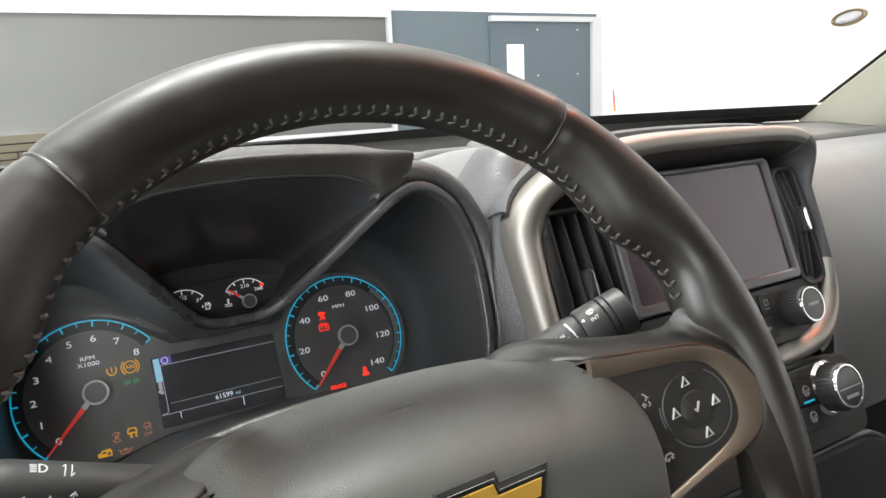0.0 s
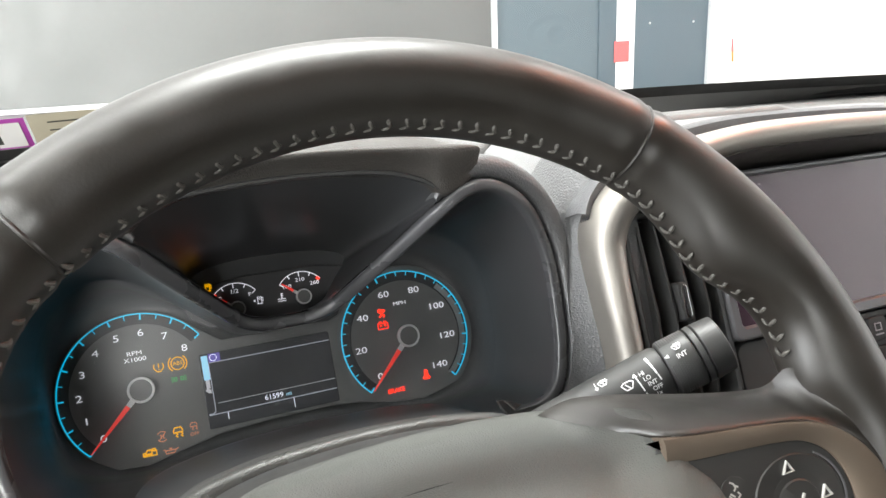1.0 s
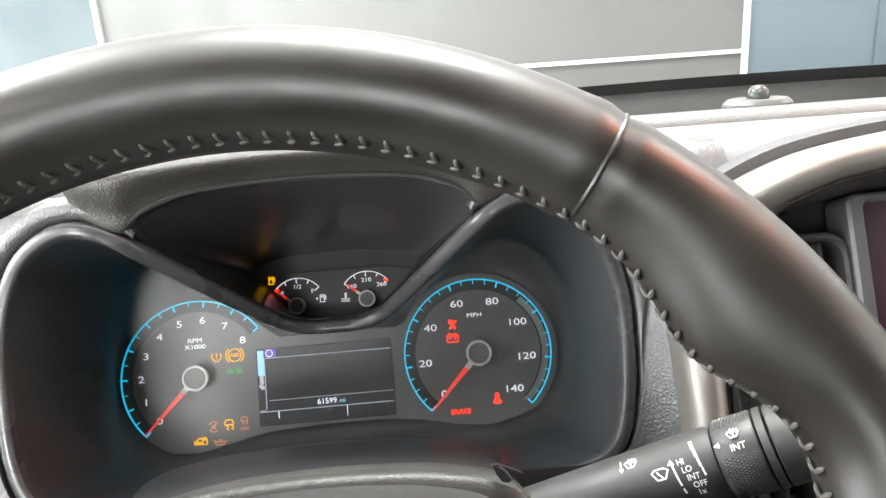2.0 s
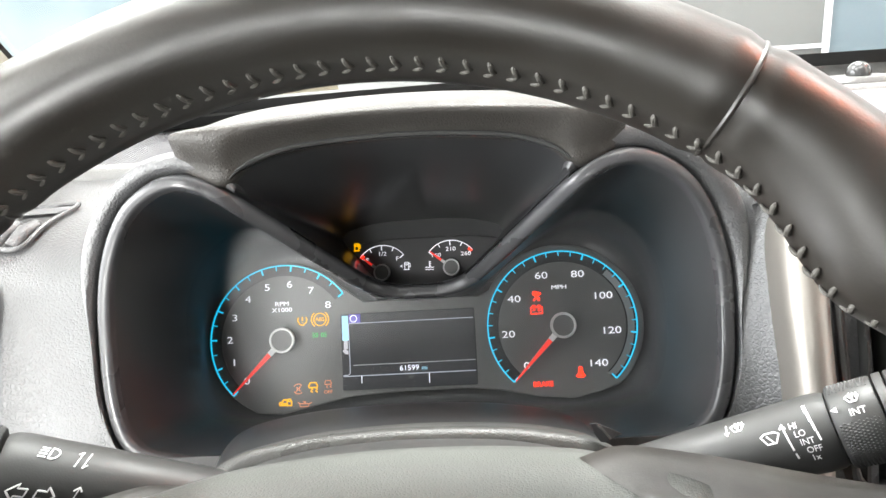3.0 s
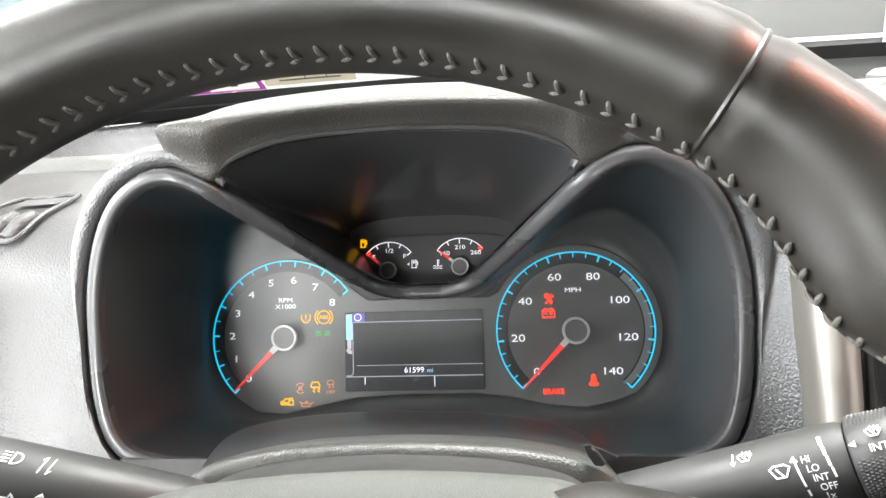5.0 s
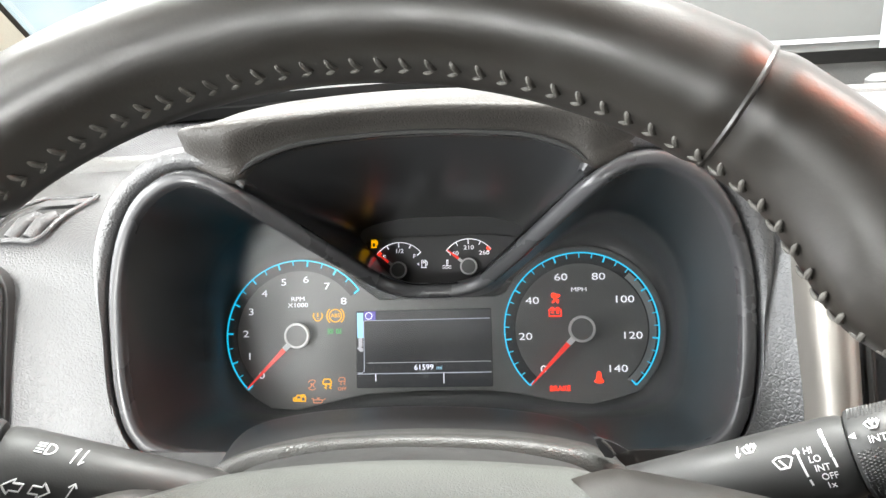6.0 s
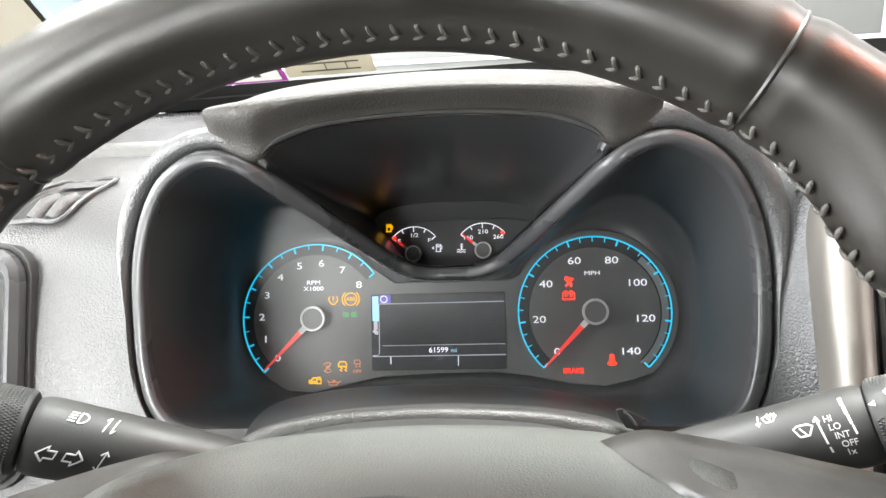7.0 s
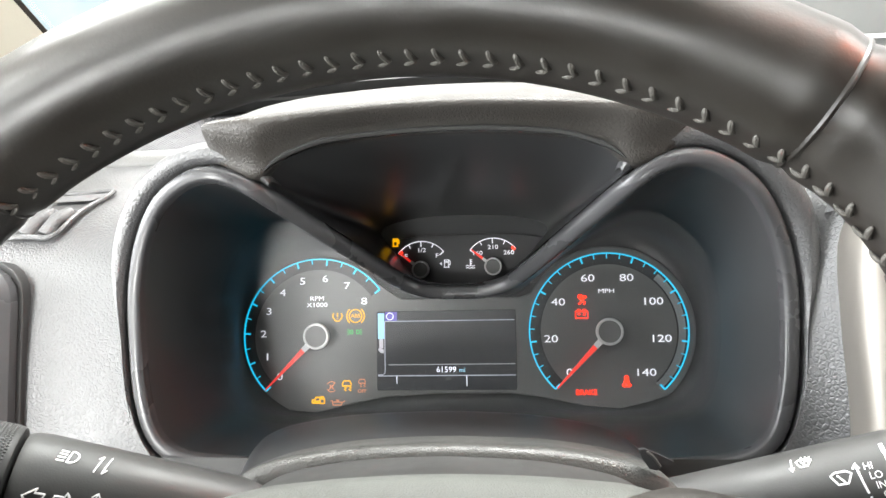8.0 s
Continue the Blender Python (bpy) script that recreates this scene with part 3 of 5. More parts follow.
part("left_face", dash_sheet(-0.145, -0.138, 3, 0, 12.6, 14), M_DASH, dash)
part("middle_face", dash_sheet(0.171, 0.1832, 3, 0, 13.0, 14), M_DASH, dash)
part("middle_face", dash_sheet(0.162, 0.171, 3, 0, 12.6, 14), M_DASH, dash)
grille = Geo()
for _i in range(54):
    _x = -0.32 + 0.003 * _i
    grille.join(tube([tuple(on_dash(_x, k) + (0, -0.001, 0.0016)) for k in range(58, 77, 2)], 0.0008, seg=5))
for _k in range(36):
    grille.join(tube([tuple(on_dash(-0.32 + 0.0398 * j, 58.2 + 0.5 * _k) + (0, -0.001, 0.0018)) for j in range(5)], 0.0008, seg=5))
part("speaker_grille", grille, M_PAD, dash, "dark speaker grille of fine mesh on the top pad")
# lamp sensor on the top pad
sens = thing("light_sensor", "small dark dome sensor on a grey plinth on the dash top", "sensor", (0.39, 0.125, 0.2))
_up = C.inverted().to_3x3() @ Vector((0, 0, 1))
def upright(profile, at, sx=1.0, seg=20):
    q = _up.to_track_quat("Z", "Y").to_matrix()
    rings = [[tuple(Vector(at) + q @ Vector((sx * r * math.cos(2 * math.pi * k / seg), r * math.sin(2 * math.pi * k / seg), h))) for k in range(seg)] for r, h in profile]
    return loft(rings, True, True, True)
part("plinth", upright([(0.02, -0.006), (0.02, 0.004), (0.017, 0.008)], (0.39, 0.127, 0.203), 1.6), M_DASHTOP, sens)
part("dome", upright([(0.0095, 0.007), (0.0102, 0.01), (0.0088, 0.0155), (0.006, 0.0185), (0.003, 0.0198), (0.0005, 0.0202)], (0.39, 0.127, 0.203)), M_GLOSS, sens)

# small side demister vent and the round-cornered side vent
dv = thing("demister_vent", "slim dark vent with two slats in the grey panel", "air vent", (-0.24, -0.06, 0.095))
def on_face(x, s):
    pr = spline([(x, y, z) for y, z in dash_profile(x)], 89)
    i = min(int(s), 87)
    return np.array(pr[i]) * (1 - (s - i)) + np.array(pr[i + 1]) * (s - i)
def face_patch(corners, depth, n=8):
    """A closed slab over part of the dash face; corners of (x, s), in order."""
    c = [np.array(q, float) for q in corners]
    top = [[on_face(*((1 - i / n) * ((1 - j / n) * c[0] + j / n * c[1]) + i / n * ((1 - j / n) * c[3] + j / n * c[2]))) for j in range(n + 1)] for i in range(n + 1)]
    off = np.array((0, -0.75, 0.66)) * depth
    g = loft([[tuple(p + off) for p in r] for r in top], False)
    return g
part("backing", face_patch([(-0.2015, 41.8), (-0.2295, 41.2), (-0.2375, 35.4), (-0.2085, 35.2)], 0.0022), M_MATTE, dv)
part("recess", face_patch([(-0.1995, 45.2), (-0.229, 44.6), (-0.2275, 42.5), (-0.2025, 42.8)], 0.0026), M_GREYTRIM, dv, "smooth grey flap above the slats")
part("frame", tube(spline([tuple(on_face(*q) + (0, -0.0022, 0.0018)) for q in ((-0.198, 45.6), (-0.214, 45.4), (-0.232, 44.9), (-0.238, 41), (-0.2395, 35.2), (-0.224, 35), (-0.2075, 35), (-0.2005, 39.5))], 48, True), 0.0015, seg=8, closed=True), M_DASH, dv)
for _a, _b in ((-0.2245, -0.2165), (-0.213, -0.2055)):
    part("slat", tube([tuple(on_face(_a - 0.0005, 35.5) + (0, -0.0018, 0.001)), tuple(on_face((_a + _b) / 2, 38) + (0, -0.0036, 0.0022)), tuple(on_face(_b + 0.0012, 39.4) + (0, -0.0034, 0.0024)), tuple(on_face(_b + 0.0022, 40.0) + (0, -0.0016, 0.001))], [0.0044, 0.0044, 0.0036, 0.0012], [0.003, 0.0034, 0.003, 0.0008], seg=12), M_DASH, dv)
sv = thing("side_vent", "black side air vent in a grey rounded frame", "air vent", (-0.27, -0.12, 0))
_o, _i = rrect(-0.36, -0.075, -0.2165, 0.055, 0.018), rrect(-0.352, -0.068, -0.2255, 0.046, 0.014)
part("frame", ring_plate(_o, _i, -0.1285, -0.1, 0.0035), M_BEZEL, sv)
part("gap", ring_plate(rrect(-0.363, -0.078, -0.2135, 0.058, 0.02), _o, -0.1195, -0.1, 0.0004), M_MATTE, sv, "dark gap round the frame")
part("backing", plate(_i, -0.1195, -0.08), M_MATTE, sv)
for _k in range(5):
    _x = -0.24 - 0.024 * _k
    part("slat", tube([(_x, -0.1215, -0.064), (_x + 0.004, -0.1225, -0.01), (_x, -0.1215, 0.042)], 0.0022, 0.0035, seg=8), M_BLACK, sv)

# ---- instrument cluster ----
# inner edge of the trim round the dials, its right half: the V under the small gauges, then round by the side to the foot
V = [(0.0, -0.046, 0.0345), (0.0165, -0.047, 0.035), (0.032, -0.055, 0.0395), (0.047, -0.075, 0.0495), (0.0625, -0.098, 0.061), (0.078, -0.12, 0.073), (0.0905, -0.138, 0.0825)]
R = [(0.1025, -0.143, 0.09), (0.115, -0.144, 0.093), (0.128, -0.141, 0.0905), (0.143, -0.135, 0.081), (0.1545, -0.127, 0.064), (0.161, -0.121, 0.04), (0.162, -0.117, 0.011),
     (0.16, -0.115, -0.015), (0.154, -0.113, -0.035), (0.14, -0.112, -0.045), (0.111, -0.11, -0.0485), (0.05, -0.107, -0.0495), (0.0, -0.106, -0.05)]
VT = [(0.0, -0.043, 0.0425), (0.0145, -0.044, 0.043), (0.0275, -0.052, 0.0465), (0.0415, -0.072, 0.0565), (0.057, -0.095, 0.068), (0.0725, -0.117, 0.08), (0.0875, -0.138, 0.0915)]
VF = [(0.0, 0.034), (0.018, 0.034), (0.033, 0.036), (0.046, 0.045), (0.058, 0.055), (0.07, 0.064), (0.083, 0.07)]
RF = [(0.094, 0.0725), (0.105, 0.072), (0.118, 0.068), (0.13, 0.058), (0.141, 0.045), (0.148, 0.03), (0.15, 0.01), (0.147, -0.012), (0.139, -0.028), (0.126, -0.036), (0.105, -0.04), (0.05, -0.034), (0.0, -0.032)]

def both(half):
    """Mirror a half outline about the middle: starts at the top middle, goes right, back by the left."""
    right = [(MX + p[0], *p[1:]) for p in half]
    left = [(MX - p[0], *p[1:]) for p in half[1:-1]][::-1]
    return right + left

cl = thing("instrument_cluster", "black instrument cluster with lit blue-ringed dials and a display", "instrument cluster", (MX, 0, 0))
edge = spline(both(V + R), 240, True)
def around(d, dy):
    """The trim's path moved outward in the dial plane by d and back by dy."""
    return [(q[0], p[1] + dy, q[1]) for p, q in zip(edge, inset([(p[0], p[2]) for p in edge], -d))]
N = 240
fr = around(-0.0012, 0.005)
fl = spline([(x, 0.006, z) for x, z in both(VF + RF)], N, True)
rings = [fr]
for u, v in ((0.03, 0.08), (0.07, 0.25), (0.13, 0.45), (0.22, 0.63), (0.36, 0.79), (0.52, 0.9), (0.72, 0.97), (1.0, 1.0)):
    rings.append([((1 - u) * p[0] + u * q[0], (1 - v) * p[1] + v * q[1], (1 - u) * p[2] + u * q[2]) for p, q in zip(fr, fl)])
rings.append([(MX + (p[0] - MX) * 0.9, 0.0085, 0.012 + (p[2] - 0.012) * 0.86) for p in fl])
part("well", loft(rings, True, False, True), M_CAVITY, cl, "smooth black dished well round the dials", sharp=100)
# upper recess below the hood
LIP = [(0.0, -0.142, 0.1135), (0.02, -0.142, 0.113), (0.042, -0.142, 0.1115), (0.06, -0.142, 0.109), (0.078, -0.142, 0.1025), (0.0865, -0.142, 0.096)]
LF = [(0.0, 0.09), (0.015, 0.09), (0.03, 0.089), (0.042, 0.087), (0.052, 0.084), (0.056, 0.08)]
VU = [(0.055, 0.076), (0.05, 0.07), (0.045, 0.064), (0.04, 0.057), (0.034, 0.05), (0.02, 0.0445), (0.0, 0.043)]
ufr = spline(both(LIP + VT[::-1]), 120, True)
ufl = spline([(x, 0.004, z) for x, z in both(LF + VU)], 120, True)
part("upper_well", loft([ufr] + [blend(ufr, ufl, s) for s in (0.1, 0.3, 0.55, 0.8, 1.0)], True, False, True), M_CAVITY, cl, "black recess behind the small gauges")
# rim round the well, and the V-shaped rib
profile = [(-0.0012, 0.005), (-0.0006, 0.0007), (0.0, -0.0003), (0.0008, -0.0008), (0.0028, -0.0009), (0.005, -0.0007), (0.0062, -0.0001), (0.0069, 0.0012), (0.0078, 0.0035), (0.0085, 0.006), (0.0088, 0.02)]
part("bezel", loft(list(map(list, zip(*[around(d, dy) for d, dy in profile]))) + [[around(d, dy)[0] for d, dy in profile]], False), M_BEZEL, cl, "satin black trim with a V-shaped rib", sharp=85)
taper = [min(1.0, 0.15 + min(k, 59 - k) / 8) for k in range(60)]
part("lip", tube(spline([(MX - p[0], p[1] - 0.001, p[2]) for p in LIP[::-1]] + [(MX + p[0], p[1] - 0.001, p[2]) for p in LIP[1:]], 60), [0.0016 * f for f in taper], [0.003 * f for f in taper], 8), M_GLOSS, cl)
# padded surround from the rim out to the dash
def surround(sgn):
    out = [(MX + sgn * x, y, z) for x, y, z in spline(V[-1:] + R[:11], 90)]
    cx, cz = MX + sgn * 0.06, 0.02
    offs = [(0.0, 0.01), (0.0, 0.004), (0.06, 0.0008), (0.22, -0.0012), (0.45, -0.002), (0.7, -0.0014), (0.88, 0.001), (1.0, 0.005), (1.06, 0.03), (1.1, 0.09)]
    rings = []
    for i, p in enumerate(out):
        a, b = np.array(out[max(i - 1, 0)]), np.array(out[min(i + 1, len(out) - 1)])
        t = (b - a)[[0, 2]]
        n = np.array([-t[1], t[0]]) / (np.linalg.norm(t) + 1e-9)
        if n @ (np.array([p[0] - cx, p[2] - cz])) < 0:
            n = -n
        h = min(1, max(0, (p[2] - 0.01) / 0.055))
        w = (0.0022 + (0.013 if sgn > 0 else 0.0093) * h * h * (3 - 2 * h)) * min(1, 0.3 + i / 14)
        rings.append([(p[0] + n[0] * (0.0083 + o * w), p[1] + d, p[2] + n[1] * (0.0083 + o * w)) for o, d in offs])
    return loft(rings, False)
for _s in (-1, 1):
    part("surround", surround(_s), M_DASH, cl, "grey grained padded surround")
# hood over the recess
hood = thing("cluster_hood", "brown-black grained padded hood over the gauges", "dash hood", (MX, -0.14, 0.125))
LZ = spline([(x, z) for x, z in ((-0.1135, 0.1085), (-0.1128, 0.1052), (-0.1065, 0.0995), (-0.09, 0.0935), (-0.078, 0.1025), (-0.06, 0.109), (-0.02, 0.113), (0.02, 0.113), (0.06, 0.109), (0.078, 0.1025), (0.09, 0.0935), (0.1065, 0.0995), (0.1128, 0.1052), (0.1135, 0.1085))], 91)
TZ = [(-0.1136, 0.1172), (-0.111, 0.1182), (-0.1, 0.1185), (-0.085, 0.119), (-0.06, 0.1208), (-0.02, 0.123), (0.02, 0.123), (0.06, 0.1208), (0.085, 0.119), (0.1, 0.1185), (0.111, 0.1182), (0.1136, 0.1172)]
TS = spline(TZ, 120)
rings = []
for x, zl in LZ:
    zt = float(np.interp(x, [p[0] for p in TS], [p[1] for p in TS]))
    h = zt - zl
    e, g = 1 - (abs(x) / 0.1145) ** 14, 1 - (abs(x) / 0.1142) ** 7
    rings.append([(MX + x, -0.136, zl - 0.001), (MX + x, -0.1425, zl), (MX + x, -0.1462, zl + 0.3 * h), (MX + x, -0.1505 - 0.002 * e, zl + 0.62 * h), (MX + x, -0.1528 - 0.003 * e, zl + 0.87 * h),
                  (MX + x, -0.152 - 0.003 * e, zt + 0.0014 * e), (MX + x, -0.147 - 0.001 * e, zt + 0.006 * g), (MX + x, -0.138, zt + 0.0115 * g), (MX + x, -0.125, zt + 0.0175 * g), (MX + x, -0.07, zt + 0.031 * g), (MX + x, -0.02, zt + 0.04 * g), (MX + x, 0.03, zt + 0.042)])
rings = [spline(r, 40) for r in rings]
part("pad", loft(rings, False), M_HOOD, hood, sharp=60)
part("fascia", loft([[(MX - 0.1, -0.13, 0.1185), (MX + 0.1, -0.13, 0.1185)], [(MX - 0.1, 0.02, 0.126), (MX + 0.1, 0.02, 0.126)]], False), M_MATTE, hood)

# dial plate
TC, SC = (-0.086, 0.0105), (0.106, 0.011)
TR_, SR_ = 0.0518, 0.0508
outline = arc(*TC, 0.0532, 232, 42, 40) + [(-0.03, 0.034), (0.05, 0.034)] + arc(*SC, 0.0555, 152, -48, 44) + [(0.13, -0.0345), (0.112, -0.0385), (0.088, -0.0365), (0.062, -0.031), (0.041, -0.0285), (-0.004, -0.0285), (-0.04, -0.0305), (-0.065, -0.0355), (-0.088, -0.0405), (-0.107, -0.039)]
part("dial_plate", plate(outline, 0.0, 0.005, 0.0008), M_FACE, cl, "charcoal dial plate")
part("gauge_plate", plate([(-0.035, 0.0435), (0.066, 0.0435), (0.078, 0.052), (0.082, 0.062), (0.07, 0.0735), (0.045, 0.077), (-0.01, 0.077), (-0.04, 0.0735), (-0.052, 0.062), (-0.048, 0.052)], 0.001, 0.0045, 0.0006), M_GAUGE, cl)

def dial(c, r, a0, a1, majors, minors, silver):
    part("groove", stroke([arc(*c, r - 0.0035, a0, a1, 70)], 0.0075, -0.0003, 0.0005), M_GROOVE, cl)
    if silver:
        part("track", stroke([arc(*c, r - 0.004, 48, a1 - 2, 40)], 0.0045, -0.0005, 0), M_SILVER, cl, "pale silver band at the end of the scale")
    part("ring_light", stroke([arc(*c, r, a0, a1, 90)], 0.0009, -0.0009, 0), G_CYAN, cl, "lit blue ring")
    g = Geo()
    for k in range(minors + 1):
        a = radians(a0 + (a1 - a0) * k / minors)
        big = k % (minors // majors) == 0
        l = 0.0042 if big else 0.0033
        w = 0.0011 if big else 0.0006
        d = np.array([math.cos(a), math.sin(a)])
        g.join(stroke([[tuple(np.array(c) + d * r), tuple(np.array(c) + d * (r - l))]], w, -0.0009, 0))
    part("tick_marks", g, G_CYAN, cl, "lit blue tick marks")

dial(TC, TR_, 225, 36, 8, 16, False)
dial(SC, SR_, 226.5, -47.5, 7, 28, True)
for n in range(9):
    a = radians(225 - 189 * n / 8)
    part("numeral", shifted(words(str(n), 0.0047, 1.35), TC[0] + 0.0385 * math.cos(a), -0.0004, TC[1] + 0.0385 * math.sin(a)), G_NUM, cl)
for n in range(0, 141, 20):
    a = radians(226.5 - 274 * n / 140)
    rr = 0.0372 if n < 100 else 0.0335
    part("numeral", shifted(words(str(n), 0.0047, 1.4), SC[0] + rr * math.cos(a), -0.0004, SC[1] + 0.0365 * math.sin(a)), G_NUM, cl)
part("caption", shifted(words("RPM", 0.003, 1.25), -0.0872, -0.0004, 0.0355), G_NUM, cl)
part("caption", shifted(words("X1000", 0.003, 1.25), -0.0872, -0.0004, 0.0312), G_NUM, cl)
part("caption", shifted(words("MPH", 0.0028, 1.35), 0.1055, -0.0004, 0.037), G_NUM, cl)

def needle(c, ang, length, hub, base, y, glowing):
    a = radians(ang)
    d, s = np.array([math.cos(a), math.sin(a)]), np.array([-math.sin(a), math.cos(a)])
    def bar(r0, r1, w0, w1, y0, y1):
        p = [np.array(c) + d * r0 + s * w0, np.array(c) + d * r0 - s * w0, np.array(c) + d * r1 - s * w1, np.array(c) + d * r1 + s * w1]
        return loft([[(q[0], y1, q[1]) for q in p], [(q[0], y0, q[1]) for q in p]], True, True, True)
    nd = part("needle", bar(hub * 1.45, length, base, 0.0004, y - 0.0006, y + 0.0006), glowing, cl, "red needle resting at zero")
    part("needle_root", bar(hub * 0.9, hub * 1.5, base * 1.15, base * 1.05, y - 0.0009, y + 0.0006), M_WHITE, nd)
    cap = part("needle_hub", lathe(c[0], c[1], [(hub * 0.88, y - 0.0022), (hub * 0.9, y - 0.0018), (hub * 0.9, 0.0)], 28), M_FACE, cl, "dark hub with a chrome ring")
    part("ring", lathe(c[0], c[1], [(hub * 0.8, y - 0.0021), (hub * 0.84, y - 0.0028), (hub * 0.96, y - 0.0028), (hub * 1.0, y - 0.002), (hub * 1.0, y)], 32), M_HUBRING, cap)

needle(TC, 225, 0.05, 0.0088, 0.0017, -0.006, G_NEEDLE)
needle(SC, 226.5, 0.0495, 0.0088, 0.0017, -0.006, G_NEEDLE)
# fuel and temperature gauges
FC, HC = (-0.0155, 0.0535), (0.0325, 0.0545)
for c, lab in ((FC, ("E", "1/2", "F")), (HC, ("160", "210", "260"))):
    part("scale", stroke([arc(*c, 0.0192, 143, 39, 24)], 0.0005, -0.0004, 0.001), G_NUM, cl)
    g = Geo()
    for k in range(5):
        a = radians(143 - 104 * k / 4)
        d = np.array([math.cos(a), math.sin(a)])
        g.join(stroke([[tuple(np.array(c) + d * 0.0192), tuple(np.array(c) + d * (0.0165 if k % 2 else 0.0157))]], 0.0006, -0.0004, 0.001))
    part("tick_marks", g, G_NUM, cl)
    for k, t in enumerate(lab):
        a = radians(135 - 90 * k / 2)
        part("numeral", shifted(words(t, 0.0028, 1.2), c[0] + 0.0145 * math.cos(a) * 1.02, 0.0006, c[1] + 0.0132 * math.sin(a)), G_NUM, cl)
    needle(c, 141, 0.0185, 0.0058, 0.0009, -0.004, G_NEEDLE)
part("red_mark", stroke([arc(*HC, 0.0182, 46, 38, 4)], 0.0018, -0.0006, 0.001), G_RED, cl)
part("red_mark", stroke([arc(*FC, 0.0182, 144, 136, 4)], 0.0018, -0.0006, 0.001), G_RED, cl)

PUMP = [[(-0.5, -0.6), (-0.5, 0.6), (0.15, 0.6), (0.15, -0.6), (-0.5, -0.6)], [(-0.3, 0.15), (-0.05, 0.15), (-0.05, 0.4), (-0.3, 0.4), (-0.3, 0.15)], [(0.15, -0.2), (0.4, -0.2), (0.4, 0.3), (0.2, 0.5)], [(-0.65, -0.6), (0.3, -0.6)]]
part("fuel_symbol", Geo().join(stroke(PUMP, 0.0005, 0.0002, 0.001, (0.002, 0.0575), 0.0042)).join(Geo().add([(-0.0035, 0.0003, 0.0575), (-0.0018, 0.0003, 0.0587), (-0.0018, 0.0003, 0.0563)], [(0, 1, 2)])), G_NUM, cl)
THERMO = [[(0, -0.3), (0, 0.7)], [(0, 0.6), (0.3, 0.6)], [(0, 0.3), (0.3, 0.3)], [(0, 0.0), (0.25, 0.0)], [(-0.7, -0.35), (-0.4, -0.25), (-0.15, -0.4), (0.15, -0.25), (0.45, -0.4), (0.7, -0.3)], [(-0.7, -0.7), (-0.4, -0.6), (-0.1, -0.75), (0.2, -0.6), (0.5, -0.75), (0.7, -0.65)]]
part("temperature_symbol", stroke(THERMO, 0.0005, 0.0002, 0.001, (0.0172, 0.057), 0.0042), G_NUM, cl)
part("low_fuel_symbol", stroke(PUMP, 0.0008, 0.0002, 0.001, (-0.0325, 0.0725), 0.0042), G_AMBER, cl, "lit amber low fuel symbol")

# warning lamps on the dial plate
CIRC = arc(0, 0, 1, 0, 360, 24)
def sign(lines, mat, x, z, size, w=0.00055, name="warning_symbol", lab=""):
    part(name, stroke(lines, w, -0.0007, 0.0, (x, z), size), mat, cl, lab)
sign([arc(0, 0, 0.75, -60, -120, 10) + arc(0, 0.1, 0.75, -160, -215, 6), arc(0, 0.1, 0.75, -60, 35, 8), [(0, -0.1), (0, 0.6)], [(0, -0.42), (0, -0.32)]], G_AMBER, -0.0732, 0.0233, 0.0042, 0.0007)
sign([CIRC, arc(0, 0, 1.4, -50, 50, 12), arc(0, 0, 1.4, 130, 230, 12)], G_AMBER, -0.0608, 0.0235, 0.0043, 0.0007)
part("warning_caption", shifted(words("ABS", 0.0027, 1.0), -0.0608, -0.0004, 0.0235), G_AMBER, cl)
sign([arc(-0.7, 0, 0.45, 90, 270, 10) + [(-0.5, -0.45), (-0.5, 0.45), (-0.7, 0.45)], arc(0.7, 0, 0.45, -90, 90, 10) + [(0.5, 0.45), (0.5, -0.45), (0.7, -0.45)],
      [(-1.3, 0.4), (-1.7, 0.6)], [(-1.35, 0), (-1.8, 0)], [(-1.3, -0.4), (-1.7, -0.6)], [(1.3, 0.4), (1.7, 0.6)], [(1.35, 0), (1.8, 0)], [(1.3, -0.4), (1.7, -0.6)]], G_GREEN, -0.0615, 0.0128, 0.0028, 0.0005)
CAR = [[(-0.9, 0.1), (-0.6, 0.7), (0.6, 0.7), (0.9, 0.1), (0.9, -0.3), (-0.9, -0.3), (-0.9, 0.1)]]
SKID = [[(-0.5, -0.4), (-0.1, -0.7), (-0.5, -1.0), (-0.1, -1.3)], [(0.5, -0.4), (0.9, -0.7), (0.5, -1.0), (0.9, -1.3)]]
sign([CIRC[3:11], CIRC[14:22], [(-0.4, 0.3), (-0.1, 0.3), (-0.25, 0.3), (-0.25, -0.4)], [(0.45, 0.3), (0.2, 0.3), (0.2, -0.4), (0.5, -0.4)], [(-0.6, -0.6), (0.6, 0.7)]], G_PALE, -0.0775, -0.0235, 0.0034, 0.0005)
sign(CAR + SKID, G_AMBER, -0.0672, -0.022, 0.0033, 0.0009)
sign(CAR + SKID, G_PALE, -0.0568, -0.0205, 0.0025, 0.0005)
part("warning_caption", shifted(words("OFF", 0.0022, 1.1), -0.0568, -0.0004, -0.0265), G_PALE, cl)
